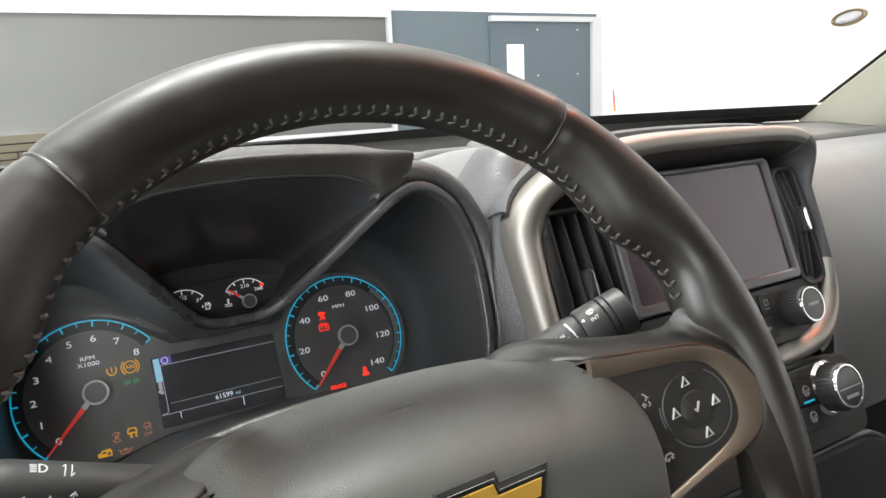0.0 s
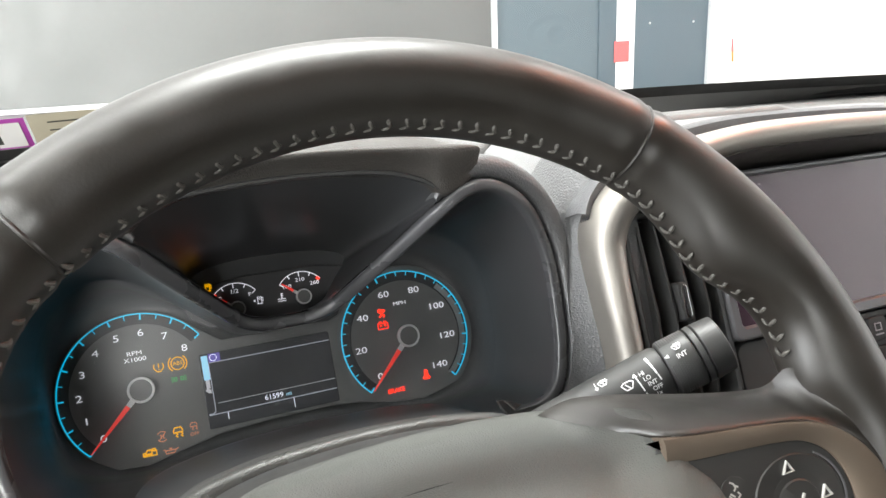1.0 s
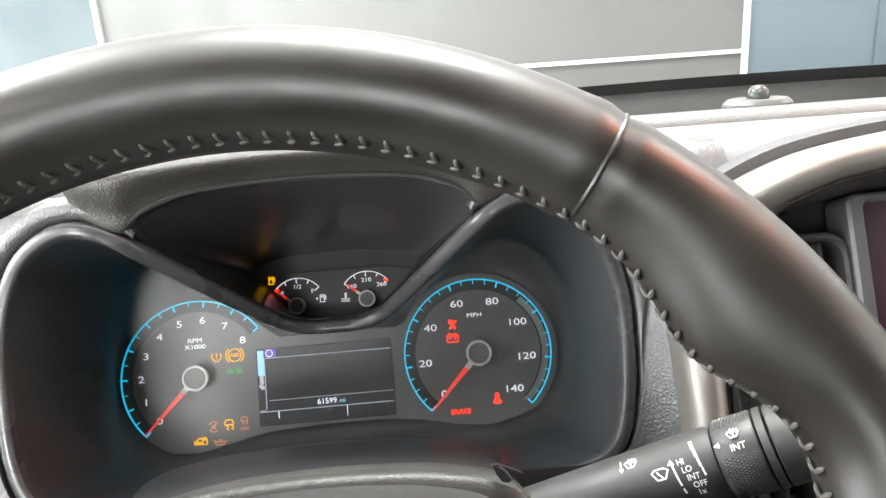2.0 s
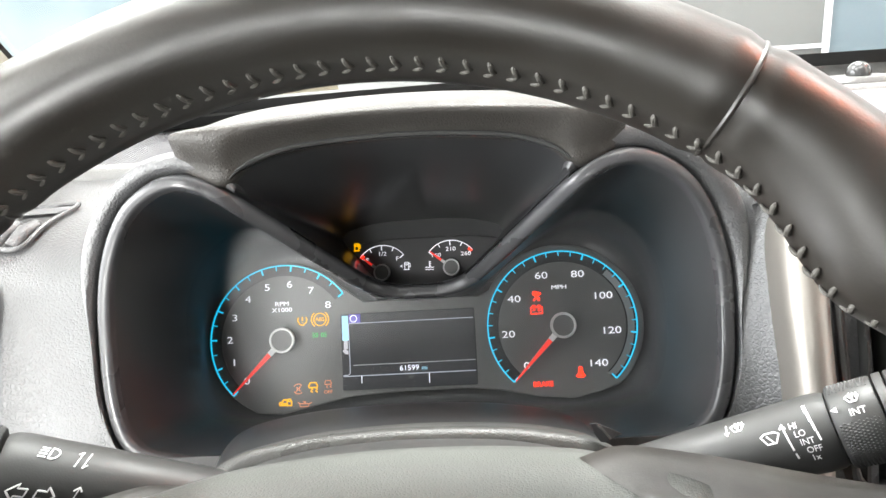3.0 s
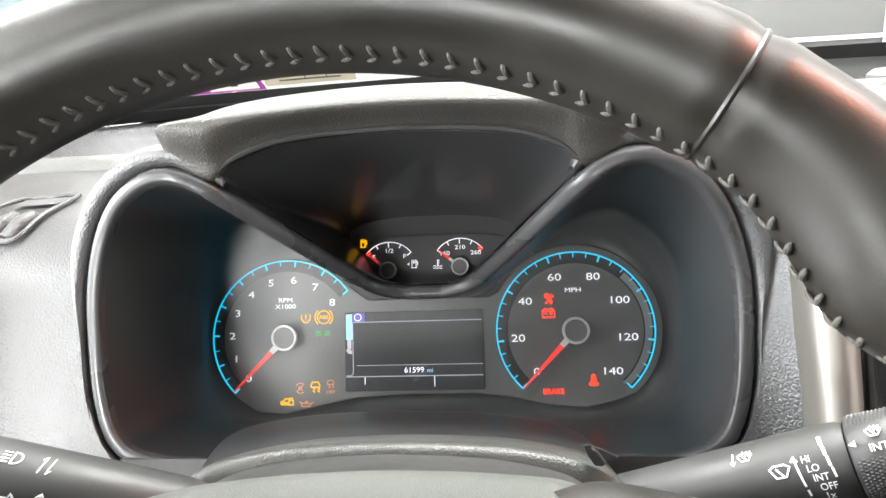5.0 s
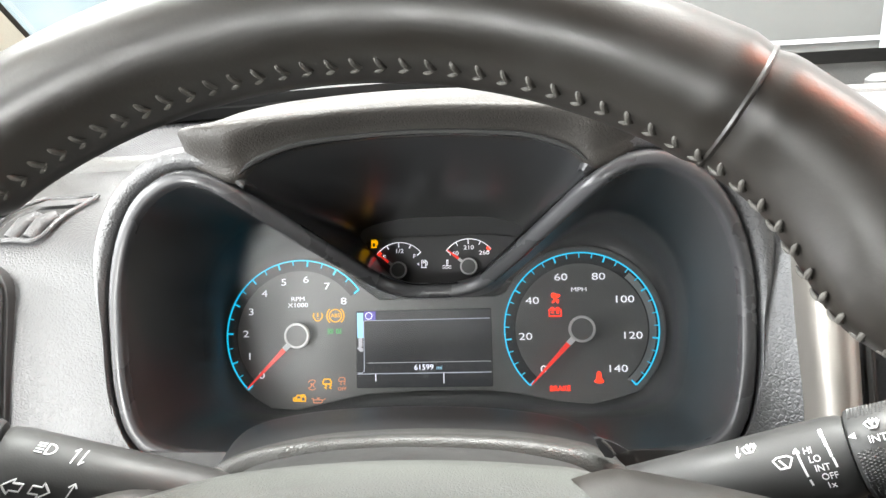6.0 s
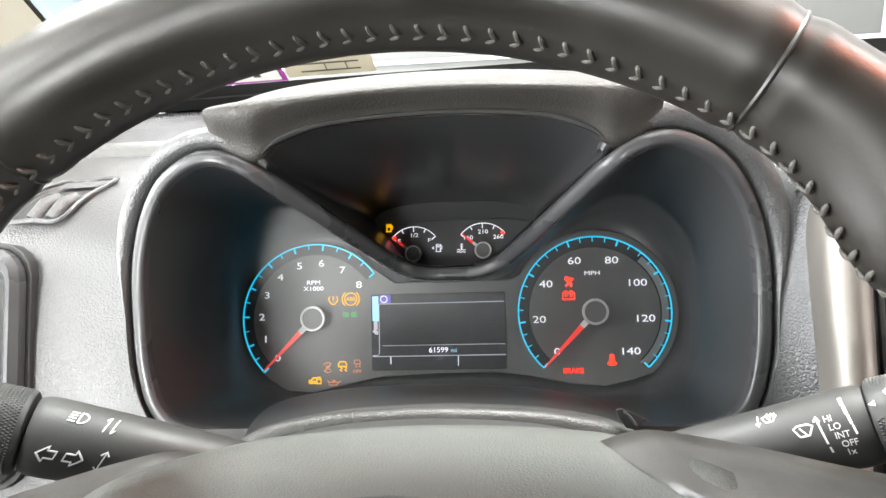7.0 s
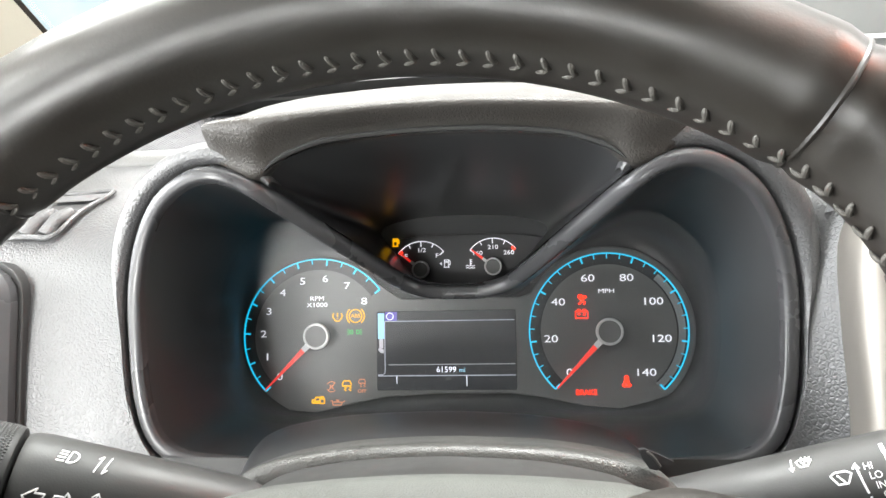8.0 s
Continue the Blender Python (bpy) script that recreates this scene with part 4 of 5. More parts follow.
sign([[(-1.3, -0.5), (-1.3, 0.1), (-0.8, 0.1), (-0.5, 0.6), (0.3, 0.6)], [(-1.3, -0.5), (0.2, -0.5)], [(0.3, -0.6), (0.3, 0.3), (1.2, 0.3), (1.2, -0.6), (0.3, -0.6)], [(0.5, 0.3), (0.5, 0.7), (1.0, 0.7), (1.0, 0.3)], [(-1.0, -0.2), (0.2, -0.2)]], G_AMBER, -0.0865, -0.0325, 0.0033, 0.0011, lab="lit amber lock symbol")
sign([[(-1.4, 0.4), (-1.1, 0.5), (-0.9, -0.4), (0.7, -0.4), (0.9, 0.1), (1.5, 0.4)], [(-1.0, 0.2), (0.5, 0.2), (0.9, 0.1)], [(0, 0.2), (0, 0.5)], [(-0.3, 0.55), (0.3, 0.55)]], G_PALE, -0.0735, -0.0343, 0.0034, 0.0006)
sign([arc(-0.3, 0.55, 0.3, 0, 360, 12), [(-0.3, 0.2), (0.1, -0.3), (-0.6, -0.9)], [(0.1, -0.3), (0.6, -0.5), (0.4, -1.0)], [(-0.1, 0.1), (0.6, 0.3), (0.9, 0.6)], [(0.3, 0.5), (0.6, 0.7)]], G_RED, 0.0896, 0.0318, 0.0034, 0.0011)
sign([[(-1.1, -0.7), (-1.1, 0.5), (1.1, 0.5), (1.1, -0.7), (-1.1, -0.7)], [(-0.7, 0.5), (-0.7, 0.85), (-0.3, 0.85), (-0.3, 0.5)], [(0.3, 0.5), (0.3, 0.85), (0.7, 0.85), (0.7, 0.5)], [(-0.7, 0), (-0.25, 0)], [(0.25, 0), (0.7, 0)], [(0.47, -0.22), (0.47, 0.22)]], G_RED, 0.0893, 0.0222, 0.0036, 0.0007)
part("warning_caption", shifted(words("BRAKE", 0.0034, 0.95), 0.0908, -0.0004, -0.0283), G_RED, cl, "lit red brake warning word")
sign([arc(0, 0.7, 0.28, 0, 360, 10), [(-0.5, -0.8), (-0.3, 0.2), (0.3, 0.2), (0.5, -0.8)], [(-0.3, 0.2), (0.4, -0.6)], [(-0.8, -0.5), (-0.5, -0.8), (0.5, -0.8), (0.8, -0.5)]], G_RED, 0.1165, -0.0215, 0.0036, 0.001)

# the display between the dials
dsp = part("display", plate(rrect(-0.0465, -0.0262, 0.0465, 0.0262, 0.0012), -0.0008, 0.002, 0.0004), M_LCD, cl, "dark driver display with lit lines")
def lcd(name, geo, mat=None):
    part(name, shifted(geo, 0, -0.0012, 0), mat or G_LCD, dsp)
lcd("line", stroke([[(-0.0405, 0.0195), (0.0455, 0.0195)]], 0.00045), G_LINE)
lcd("line", stroke([[(-0.0385, -0.0092), (0.0455, -0.0092)]], 0.0003), G_DIM)
lcd("line", stroke([[(-0.0455, -0.0165), (0.0455, -0.0165)]], 0.00045), G_LINE)
lcd("line", stroke([[(-0.0455, -0.0158), (-0.0425, -0.0158), (-0.041, -0.0148), (-0.0408, -0.012), (-0.0408, 0.0195)]], 0.0004), G_LINE)
lcd("line", stroke([[(-0.033, -0.0165), (-0.033, -0.0215)]], 0.0004))
lcd("line", stroke([[(0.0135, -0.0165), (0.0135, -0.0235)]], 0.0004))
lcd("bar", stroke([[(-0.0432, 0.008), (-0.0432, 0.025)]], 0.0042), G_BLUE)
lcd("bar_foot", stroke([[(-0.0432, 0.008), (-0.0432, 0.002)], [(-0.0446, 0.0018), (-0.0428, -0.0002), (-0.0416, -0.0002)]], 0.0026), G_DIM)
lcd("symbol_field", shifted(stroke([[(-0.0404, 0.0228), (-0.0325, 0.0228)]], 0.006), 0, 0.00035), G_VIOLET)
lcd("information_symbol", Geo().join(stroke([arc(-0.0372, 0.0228, 0.0023, 0, 360, 20)], 0.0004)).join(shifted(words("i", 0.0028), -0.0372, 0, 0.0228)))
lcd("odometer", shifted(words("61599", 0.0036, 1.05), 0.0, 0, -0.0128))
lcd("odometer_unit", shifted(words("mi", 0.0028, 1.05), 0.0105, 0, -0.0131), G_BLUE)

# clear lens in front of the dials
lens_ring = [(p[0], -0.022 - 0.1 * (p[2] + 0.04), p[2]) for p in blend(fr, fl, 0.36)]
pl = part("lens", loft([lens_ring, [(MX + (p[0] - MX) * 0.02, -0.022 - 0.1 * (0.052 + (p[2] - 0.012) * 0.02), 0.012 + (p[2] - 0.012) * 0.02) for p in lens_ring]], True, False, True), LENS, cl, "clear instrument lens")
pl.visible_shadow = False

# ---- steering column ----
col = thing("steering_column", "black textured plastic steering column shroud", "steering column", (MX, -0.18, -0.06))
ARCH = [(0.0, 0.0), (0.03, -0.0009), (0.05, -0.0026), (0.07, -0.006), (0.081, -0.0094), (0.09, -0.015), (0.097, -0.026), (0.1, -0.045)]
def arch(x, y, top, hw):
    """The column's rounded back: nearly flat, falling fast at its sides."""
    f = hw / 0.1
    return spline([(x - u * f, y, top + v) for u, v in ARCH[::-1]] + [(x + u * f, y, top + v) for u, v in ARCH[1:]], 64)
def col_ring(y, top, hw, low=-0.12):
    a = arch(0.017, y, top, hw)
    return [(0.017 - hw * 0.7, y, low)] + a + [(0.017 + hw * 0.7, y, low)]
part("shroud", loft([col_ring(-0.06, -0.036, 0.1), col_ring(-0.12, -0.032, 0.101), col_ring(-0.165, -0.0278, 0.1005), col_ring(-0.174, -0.0269, 0.1), col_ring(-0.179, -0.0268, 0.0996), col_ring(-0.1815, -0.0278, 0.0988), col_ring(-0.1828, -0.0298, 0.0972), col_ring(-0.183, -0.033, 0.095)], True, False, True), M_SHROUD, col)
part("neck", loft([col_ring(-0.175, -0.031, 0.09), col_ring(-0.23, -0.031, 0.08), col_ring(-0.29, -0.036, 0.06)], True, False, True), M_BLACK, col)
part("shelf", loft([arch(0.006, -0.06, -0.031, 0.105), arch(0.006, -0.09, -0.0272, 0.1055), arch(0.006, -0.097, -0.0257, 0.106), arch(0.006, -0.101, -0.025, 0.106), arch(0.007, -0.107, -0.0251, 0.106), arch(0.01, -0.125, -0.0268, 0.105), arch(0.014, -0.15, -0.0305, 0.104), arch(0.017, -0.17, -0.036, 0.102)], False), M_SHELF, col, "smooth black shelf behind the shroud", sharp=70)

part("stalk_slot", plate([(0.0933, -0.0279), (0.0955, -0.0276), (0.1007, -0.0296), (0.1065, -0.0325), (0.1022, -0.0341), (0.0999, -0.0358), (0.0971, -0.0353), (0.0948, -0.0319)], -0.1845, -0.181), M_GROOVE, col, "black slot where the stalk passes through")
part("slot_rib", tube(spline([(0.0961, -0.1855, -0.0284), (0.0986, -0.1855, -0.0306), (0.1011, -0.1855, -0.0342)], 10), 0.0005, seg=6), M_SHROUD, col)

# ---- stalks ----
def stalk(name, label, a, b, segs, plain=None):
    """A lever from a to b; segs of (name, from, to, radii, material, knurled). Returns a printer for its skin."""
    st = thing(name, label, "control stalk", a)
    a, b = np.array(a, float), np.array(b, float)
    L = np.linalg.norm(b - a)
    d = (b - a) / L
    e_up = np.array((0, 0, 1.0)) - d * d[2]
    e_up /= np.linalg.norm(e_up)
    e_out = np.cross(d, e_up)
    if e_out[1] > 0:
        e_out = -e_out
    for nm, s0, s1, r0, r1, mat, knurl in segs:
        cuts = (0, 0.02, 0.06, 0.5, 0.94, 0.98, 1)
        path = [a + d * L * (s0 + (s1 - s0) * c) for c in cuts]
        rad = [(r0 + (r1 - r0) * c) * (0.9 if c in (0, 1) else 0.97 if c in (0.02, 0.98) else 1) for c in cuts]
        piece = part(nm, tube([tuple(p) for p in path], rad, rad, 40, up=(0, 0, 1)), mat, st)
        if knurl:
            rows = int(L * (s1 - s0) / 0.00155)
            g = Geo()
            for q in range(rows):
                for k in range(84):
                    w = 2 * math.pi * (k + 0.5 * (q % 2)) / 84
                    if plain and plain[0] < math.degrees(w) < plain[1]:
                        continue
                    c = s0 + (s1 - s0) * (0.08 + 0.84 * (q + 0.5) / rows)
                    o = e_out * math.cos(w) + e_up * math.sin(w)
                    tt = -e_out * math.sin(w) + e_up * math.cos(w)
                    p = a + d * L * c + o * r0
                    hl = L * (s1 - s0) * 0.84 / rows * 0.62
                    hw = math.pi * r0 / 84 * 0.85
                    g.add([p - d * hl, p + tt * hw, p + d * hl, p - tt * hw, p + o * 0.00045], [(0, 1, 4), (1, 2, 4), (2, 3, 4), (3, 0, 4)])
            part("knurling", g, mat, piece)
    def radius_at(s):
        for nm, s0, s1, r0, r1, mat, knurl in segs:
            if s0 <= s <= s1:
                return r0 + (r1 - r0) * (s - s0) / (s1 - s0) + (0.0007 if knurl else 0)
        return segs[-1][4]
    def on(geo, s, turn, flip=1, nm="print", slant=0.0):
        """Print on the skin at s along the lever, turned up from its driver side by turn degrees."""
        g = Geo()
        for x, y, z in geo.v:
            ss = s + flip * (x + slant * z) / L
            r = radius_at(ss) + 0.00015 - y
            w = radians(turn) + z / r
            g.v.append(tuple(a + d * L * ss + (e_out * math.cos(w) + e_up * math.sin(w)) * r))
        g.f = geo.f
        part(nm, g, M_WHITE, st)
    return st, on


def thin(lines, w, size):
    fine = []
    for line in lines:
        pts = [line[0]]
        for p, q in zip(line, line[1:]):
            n = max(1, int(math.dist(p, q) * size / 0.0008))
            pts += [(p[0] + (q[0] - p[0]) * k / n, p[1] + (q[1] - p[1]) * k / n) for k in range(1, n)] + [q]
        fine.append(pts)
    return stroke(fine, w, -0.0002, 0.0002, (0, 0), size)


_, on = stalk("wiper_stalk", "black wiper stalk with white printed symbols", (0.0786, -0.15, -0.0661), (0.2241, -0.2235, -0.0179),
               [("boot", 0.0, 0.16, 0.0165, 0.0135, M_MATTE, False), ("stem", 0.0, 0.738, 0.0112, 0.0155, M_BLACK, False), ("dial", 0.741, 0.843, 0.0158, 0.0161, M_BLACK, True), ("collar", 0.846, 0.866, 0.0162, 0.0163, M_BLACK, False), ("cap", 0.869, 0.942, 0.0163, 0.0157, M_BLACK, False)], plain=(11, 58))
WIPE = [[(-0.95, 0.35), (-0.5, 0.62), (0.5, 0.62), (0.95, 0.35), (0.45, -0.5), (-0.45, -0.5), (-0.95, 0.35)], [(-0.35, 0.35), (0.25, -0.45)]]
SPRAY = WIPE + [[(0.1, 0.1), (0.3, 0.95)], [(-0.3, 0.2), (-0.2, 1.0)], [(0.5, 0.1), (0.75, 0.85)], [(-1.5, 0.9), (-1.5, -0.8)], [(-1.8, -0.35), (-1.5, -0.85), (-1.2, -0.35)]]
on(thin(SPRAY, 0.00042, 0.0029), 0.54, 46, nm="washer_symbol")
on(thin(WIPE, 0.0006, 0.0037), 0.605, 15, nm="wiper_symbol")
for _k, _t in enumerate(("HI", "LO", "INT", "OFF", "1x")):
    _w = words(_t, 0.0024, 0.95, 0.0001)
    _x0 = min(p[0] for p in _w.v)
    on(shifted(_w, -_x0), 0.651 + 0.0062 * _k, 25 - 12.5 * _k, nm="caption")
on(thin([[(-0.1, 1.0), (0.12, -0.75)], [(0.15, -0.95), (0.2, -1.35)], [(-0.3, 0.75), (-0.1, 1.05), (0.05, 0.7)]], 0.0007, 0.0058), 0.64, 8, nm="arrow_mark")
for _k in range(4):
    on(thin([[(-0.1, 1), (0.12, -1)]], 0.0013 - 0.0002 * _k, 0.0017), 0.694 + 0.0035 * _k, 46 - 14 * _k, nm="scale_mark")
on(thin(SPRAY[:5], 0.0004, 0.0026), 0.795, 40, nm="wiper_symbol")
on(words("INT", 0.0026, 1.0, 0.0001), 0.797, 22, nm="caption")
on(Geo().add([(-0.0013, -0.0002, 0), (0.0011, -0.0002, 0.0012), (0.0011, -0.0002, -0.0012)], [(0, 1, 2)]), 0.752, 30, nm="pointer")

_, onl = stalk("turn_signal_stalk", "black turn signal stalk with white arrows", (-0.03, -0.165, -0.066), (-0.19, -0.239, -0.0155),
                 [("boot", 0.0, 0.2, 0.017, 0.0145, M_MATTE, False), ("stem", 0.0, 0.705, 0.0122, 0.0162, M_BLACK, False), ("dial", 0.712, 0.88, 0.0168, 0.0168, M_BLACK, True), ("cap", 0.885, 1.0, 0.0168, 0.016, M_BLACK, False)])
ARW = [[(-0.8, 0), (0, 0.8), (0, 0.38), (0.8, 0.38), (0.8, -0.38), (0, -0.38), (0, -0.8), (-0.8, 0)]]
onl(thin(ARW, 0.0006, 0.0042), 0.655, -13, -1, nm="arrow_mark", slant=0.3)
onl(thin([[(-x, z) for x, z in ARW[0]]], 0.0006, 0.0042), 0.6, -13, -1, nm="arrow_mark", slant=0.3)
onl(thin([[(0, -1), (0, 1)], [(-0.35, 0.6), (0, 1), (0.35, 0.6)], [(-0.35, -0.6), (0, -1), (0.35, -0.6)]], 0.0005, 0.0042), 0.545, -11, -1, nm="arrow_mark", slant=0.3)
BEAM = [arc(0, 0, 0.7, -90, 90, 10) + [(-0.2, 0.7), (-0.2, -0.7), (0, -0.7)], [(-0.5, 0.6), (-1.3, 0.6)], [(-0.5, 0.2), (-1.3, 0.2)], [(-0.5, -0.2), (-1.3, -0.2)], [(-0.5, -0.6), (-1.3, -0.6)]]
onl(thin(BEAM, 0.0006, 0.0035), 0.61, 46, -1, nm="headlamp_symbol", slant=0.2)
onl(thin([[(-0.4, -1), (-0.4, 1)], [(-0.75, 0.55), (-0.4, 1)], [(0.4, -1), (0.4, 1)], [(0.75, -0.55), (0.4, -1)]], 0.0005, 0.0036), 0.548, 44, -1, nm="arrow_mark", slant=0.3)

# ---- steering wheel ----
WC = np.array((0.0173, -0.3064, -0.0796))
WR, WA, WB = 0.1888, 0.0173, 0.0191
WTILT = Matrix.Translation(tuple(WC)) @ pose(0, 0, 0, -3.5) @ Matrix.Translation(tuple(-WC))
def wpart(name, geo, mat, parent, label=""):
    """A part of the wheel, which leans a little from the dial face."""
    return part(name, Geo().join(geo, WTILT), mat, parent, label)
sw = thing("steering_wheel", "black leather steering wheel with stitched rim and a padded centre", "steering wheel", tuple(WC))
SEAMS = (56.4, 127.5, 236.0, 309.0)
def seam_turn(deg):
    """Where the stitched joint runs round the rim's section: nearer its inner edge at the sides."""
    q = min(1.0, max(0.0, (abs(deg - 90) - 12) / 35)) if deg < 200 else 1.0
    return 195 - (17 if deg < 90 else 8) * q * q * (3 - 2 * q)
def grip_swell(deg):
    """How far the rim's inner side comes inwards: a thumb swell above each spoke, a fillet where it meets the rim."""
    out = 0.0
    for d, mid, deep, low in ((deg, 38.5, 0.0108, 7.5), (180 - deg, 35.0, 0.0095, 11.0)):
        d = (d + 180) % 360 - 180
        out += deep * math.exp(-((d - mid) / (low if d < mid else 8.8)) ** 2) + 0.0068 * math.exp(-((d - 16.5) / 6) ** 2)
    return out
rings = []
NR = 360
for k in range(NR):
    deg = 360.0 * k / NR
    a = radians(deg)
    dist = min(abs((deg - s + 180) % 360 - 180) for s in SEAMS)
    side = 1.025 if (SEAMS[0] <= deg <= SEAMS[1] or SEAMS[2] <= deg <= SEAMS[3]) else 1.0
    grip = grip_swell(deg)
    f = side * (1 - 0.05 * math.exp(-(dist / 0.7) ** 2) + 0.02 * math.exp(-((dist - 2.0) / 1.2) ** 2))
    e = np.array((math.cos(a), 0, math.sin(a)))
    ring = []
    for j in range(28):
        w = 2 * math.pi * j / 28
        cw, s_w = math.cos(w), math.sin(w)
        groove = 1 - 0.05 * math.exp(-(((math.degrees(w) - seam_turn(deg) + 180) % 360 - 180) / 9) ** 2)
        ring.append(tuple(WC + e * (WR + WA * f * cw * groove + grip * min(0, cw)) + np.array((0, WB * f * s_w * groove, 0))))
    rings.append(ring)
rings.append(rings[0])
rim = wpart("rim", loft(rings), M_LEATHER, sw, "worn black leather rim")
# herringbone stitches along the inner front edge
def chevron():
    g = Geo()
    g.join(tube(spline([(0.0026, 0.0006, -0.0044), (0.0022, -0.0003, -0.0032), (0.0016, -0.0006, -0.0016), (0.0009, -0.0005, -0.0003), (0.0, 0.0003, 0.0006)], 11), [0.0003, 0.0006, 0.0008, 0.0009, 0.0009, 0.00085, 0.0008, 0.00075, 0.0007, 0.0006, 0.0003], seg=8))
    g.join(tube(spline([(0.0044, 0.0007, 0.0028), (0.0029, -0.0001, 0.0022), (0.0013, -0.0003, 0.0013), (0.0001, 0.0005, 0.0003)], 8), [0.0003, 0.0005, 0.00065, 0.0007, 0.0007, 0.0006, 0.0005, 0.0003], seg=8))
    return g
stitch_mesh = mesh_of("stitch", chevron(), M_THREAD, Matrix())
for k in range(64):
    deg = 20.5 + 2.25 * k
    a = radians(deg)
    w = radians(seam_turn(deg))
    er = np.array((math.cos(a), 0, math.sin(a)))
    et = np.array((-math.sin(a), 0, math.cos(a)))
    grip = grip_swell(deg)
    pos = WC + er * (WR + WA * 0.97 * math.cos(w) + grip * min(0, math.cos(w))) + np.array((0, WB * 0.97 * math.sin(w), 0))
    nrm = er * math.cos(w) / WA + np.array((0, math.sin(w) / WB, 0))
    nrm /= np.linalg.norm(nrm)
    rad = np.cross(et, -nrm)
    m = Matrix(((*et, 0), (*(-nrm), 0), (*rad, 0), (0, 0, 0, 1))).transposed()
    st = new("stitch", stitch_mesh)
    st.parent = rim
    st.matrix_basis = Matrix.Translation(-HOME[rim]) @ C @ WTILT @ Matrix.Translation(tuple(pos)) @ m
for s in SEAMS[:2]:
    a = radians(s)
    e = np.array((math.cos(a), 0, math.sin(a)))
    wpart("seam", tube([tuple(WC + e * (WR + WA * 0.965 * math.cos(w)) + np.array((0, WB * 0.965 * math.sin(w), 0))) for w in np.linspace(0, 2 * math.pi, 40, endpoint=False)], 0.0009, seg=8, closed=True), M_LEATHER, rim)

# padded centre: a shoulder along its top, then a flatter face
PX = 0.022
half = [(0.0, -0.0205), (0.025, -0.0208), (0.045, -0.022), (0.062, -0.0235), (0.074, -0.0252), (0.085, -0.0278), (0.098, -0.0348), (0.1062, -0.046), (0.1085, -0.061), (0.1072, -0.078), (0.1025, -0.1), (0.095, -0.122), (0.085, -0.144), (0.045, -0.158), (0.0, -0.161)]
co = spline([(PX + x, z) for x, z in half] + [(PX - x, z - 0.002 * x / 0.1) for x, z in half[1:-1]][::-1], 140, True)
cc = np.array((PX, -0.092))
def top_edge(x):
    return float(np.interp(abs(x - PX), [p[0] for p in half[:10]], [p[1] for p in half[:10]]))
def soft(s):
    s = min(1.0, max(0.0, s))
    return s * s * (3 - 2 * s)
def pad_face(x, z):
    """How far back the padded centre's skin lies: a long rounded shoulder from its top edge, then a flatter face."""
    d, r = max(0.0, top_edge(x) - z), abs(x - PX)
    rear = -0.261 - 0.037 * soft((r - 0.055) / 0.032)
    front = -0.329 + 0.014 * (r / 0.11) ** 2
    return rear + (front - rear) * (1 - (1 - min(1.0, d / 0.055)) ** 2) + 0.12 * max(0.0, d - 0.07)
def cover_ring(f, back=None):
    ring = []
    for p in co:
        q = cc + (np.array(p) - cc) * f
        y = pad_face(*q)
        if back is not None:
            y += back
        else:
            y += 0.006 * (1 - min(1.0, (1 - f) / 0.05)) ** 2
        ring.append((q[0], y, q[1]))
    return ring
fs = [1 - 0.0065 * k for k in range(12)] + [0.92 - 0.02 * k for k in range(20)] + [0.5, 0.42, 0.33, 0.24, 0.15, 0.06]
wpart("centre_pad", loft([cover_ring(0.93, 0.03), cover_ring(0.985, 0.022), cover_ring(1.0, 0.016)] + [cover_ring(f) for f in fs], True, True, True), M_COVER, sw, "grey grained padded airbag cover")
bow = [(-0.0102, 0.0098), (0.0121, 0.0098), (0.0128, 0.0052), (0.0352, 0.0052), (0.0304, -0.0055), (0.0095, -0.0055), (0.0102, -0.0098), (-0.0121, -0.0098), (-0.0128, -0.0052), (-0.0352, -0.0052), (-0.0304, 0.0055), (-0.0095, 0.0055)]
c4, s4 = math.cos(radians(2)), math.sin(radians(2))
bow = [(0.015 + c4 * x - s4 * z, -0.0789 + s4 * x + c4 * z) for x, z in bow]
def tipped(g):
    out = Geo()
    out.v, out.f = [(x, y + 0.0113 - 0.06 * (z + 0.0789), z) for x, y, z in g.v], g.f
    return out
emb = wpart("emblem", tipped(plate(bow, -0.3432, -0.33, 0.0014)), M_CHROME, sw, "gold emblem plate with a chrome edge")
wpart("inlay", tipped(plate(inset(bow, 0.0021), -0.3438, -0.342, 0.0004)), M_GOLD, emb)
wpart("recess", tipped(plate(inset(bow, -0.0019), -0.3408, -0.33, 0.0003)), M_MATTE, emb)

def lean(x):
    """The switch field comes forward towards the rim."""
    return -0.108 * (x - 0.1) + 0.0006
def spread(x, z):
    """The switch side's drawing, laid out on the spoke."""
    return 0.1272 + 1.23 * (x - 0.1282), -0.0643 + 1.08 * (z + 0.06)
def leaned(g):
    out = Geo()
    for x, y, z in g.v:
        u, v = spread(x, z)
        out.v.append((u, y + lean(u), v))
    out.f = g.f
    return out
def turned(g, sgn):
    """The other side is the mirror image about the wheel's axis, which is turned a little."""
    if sgn > 0:
        return g
    out, c, s = Geo(), math.cos(radians(4.5)), math.sin(radians(4.5))
    out.v, out.f = [(WC[0] + c * (WC[0] - x) - s * (z - WC[2]), y, WC[2] + s * (WC[0] - x) + c * (z - WC[2])) for x, y, z in g.v], g.f
    return out
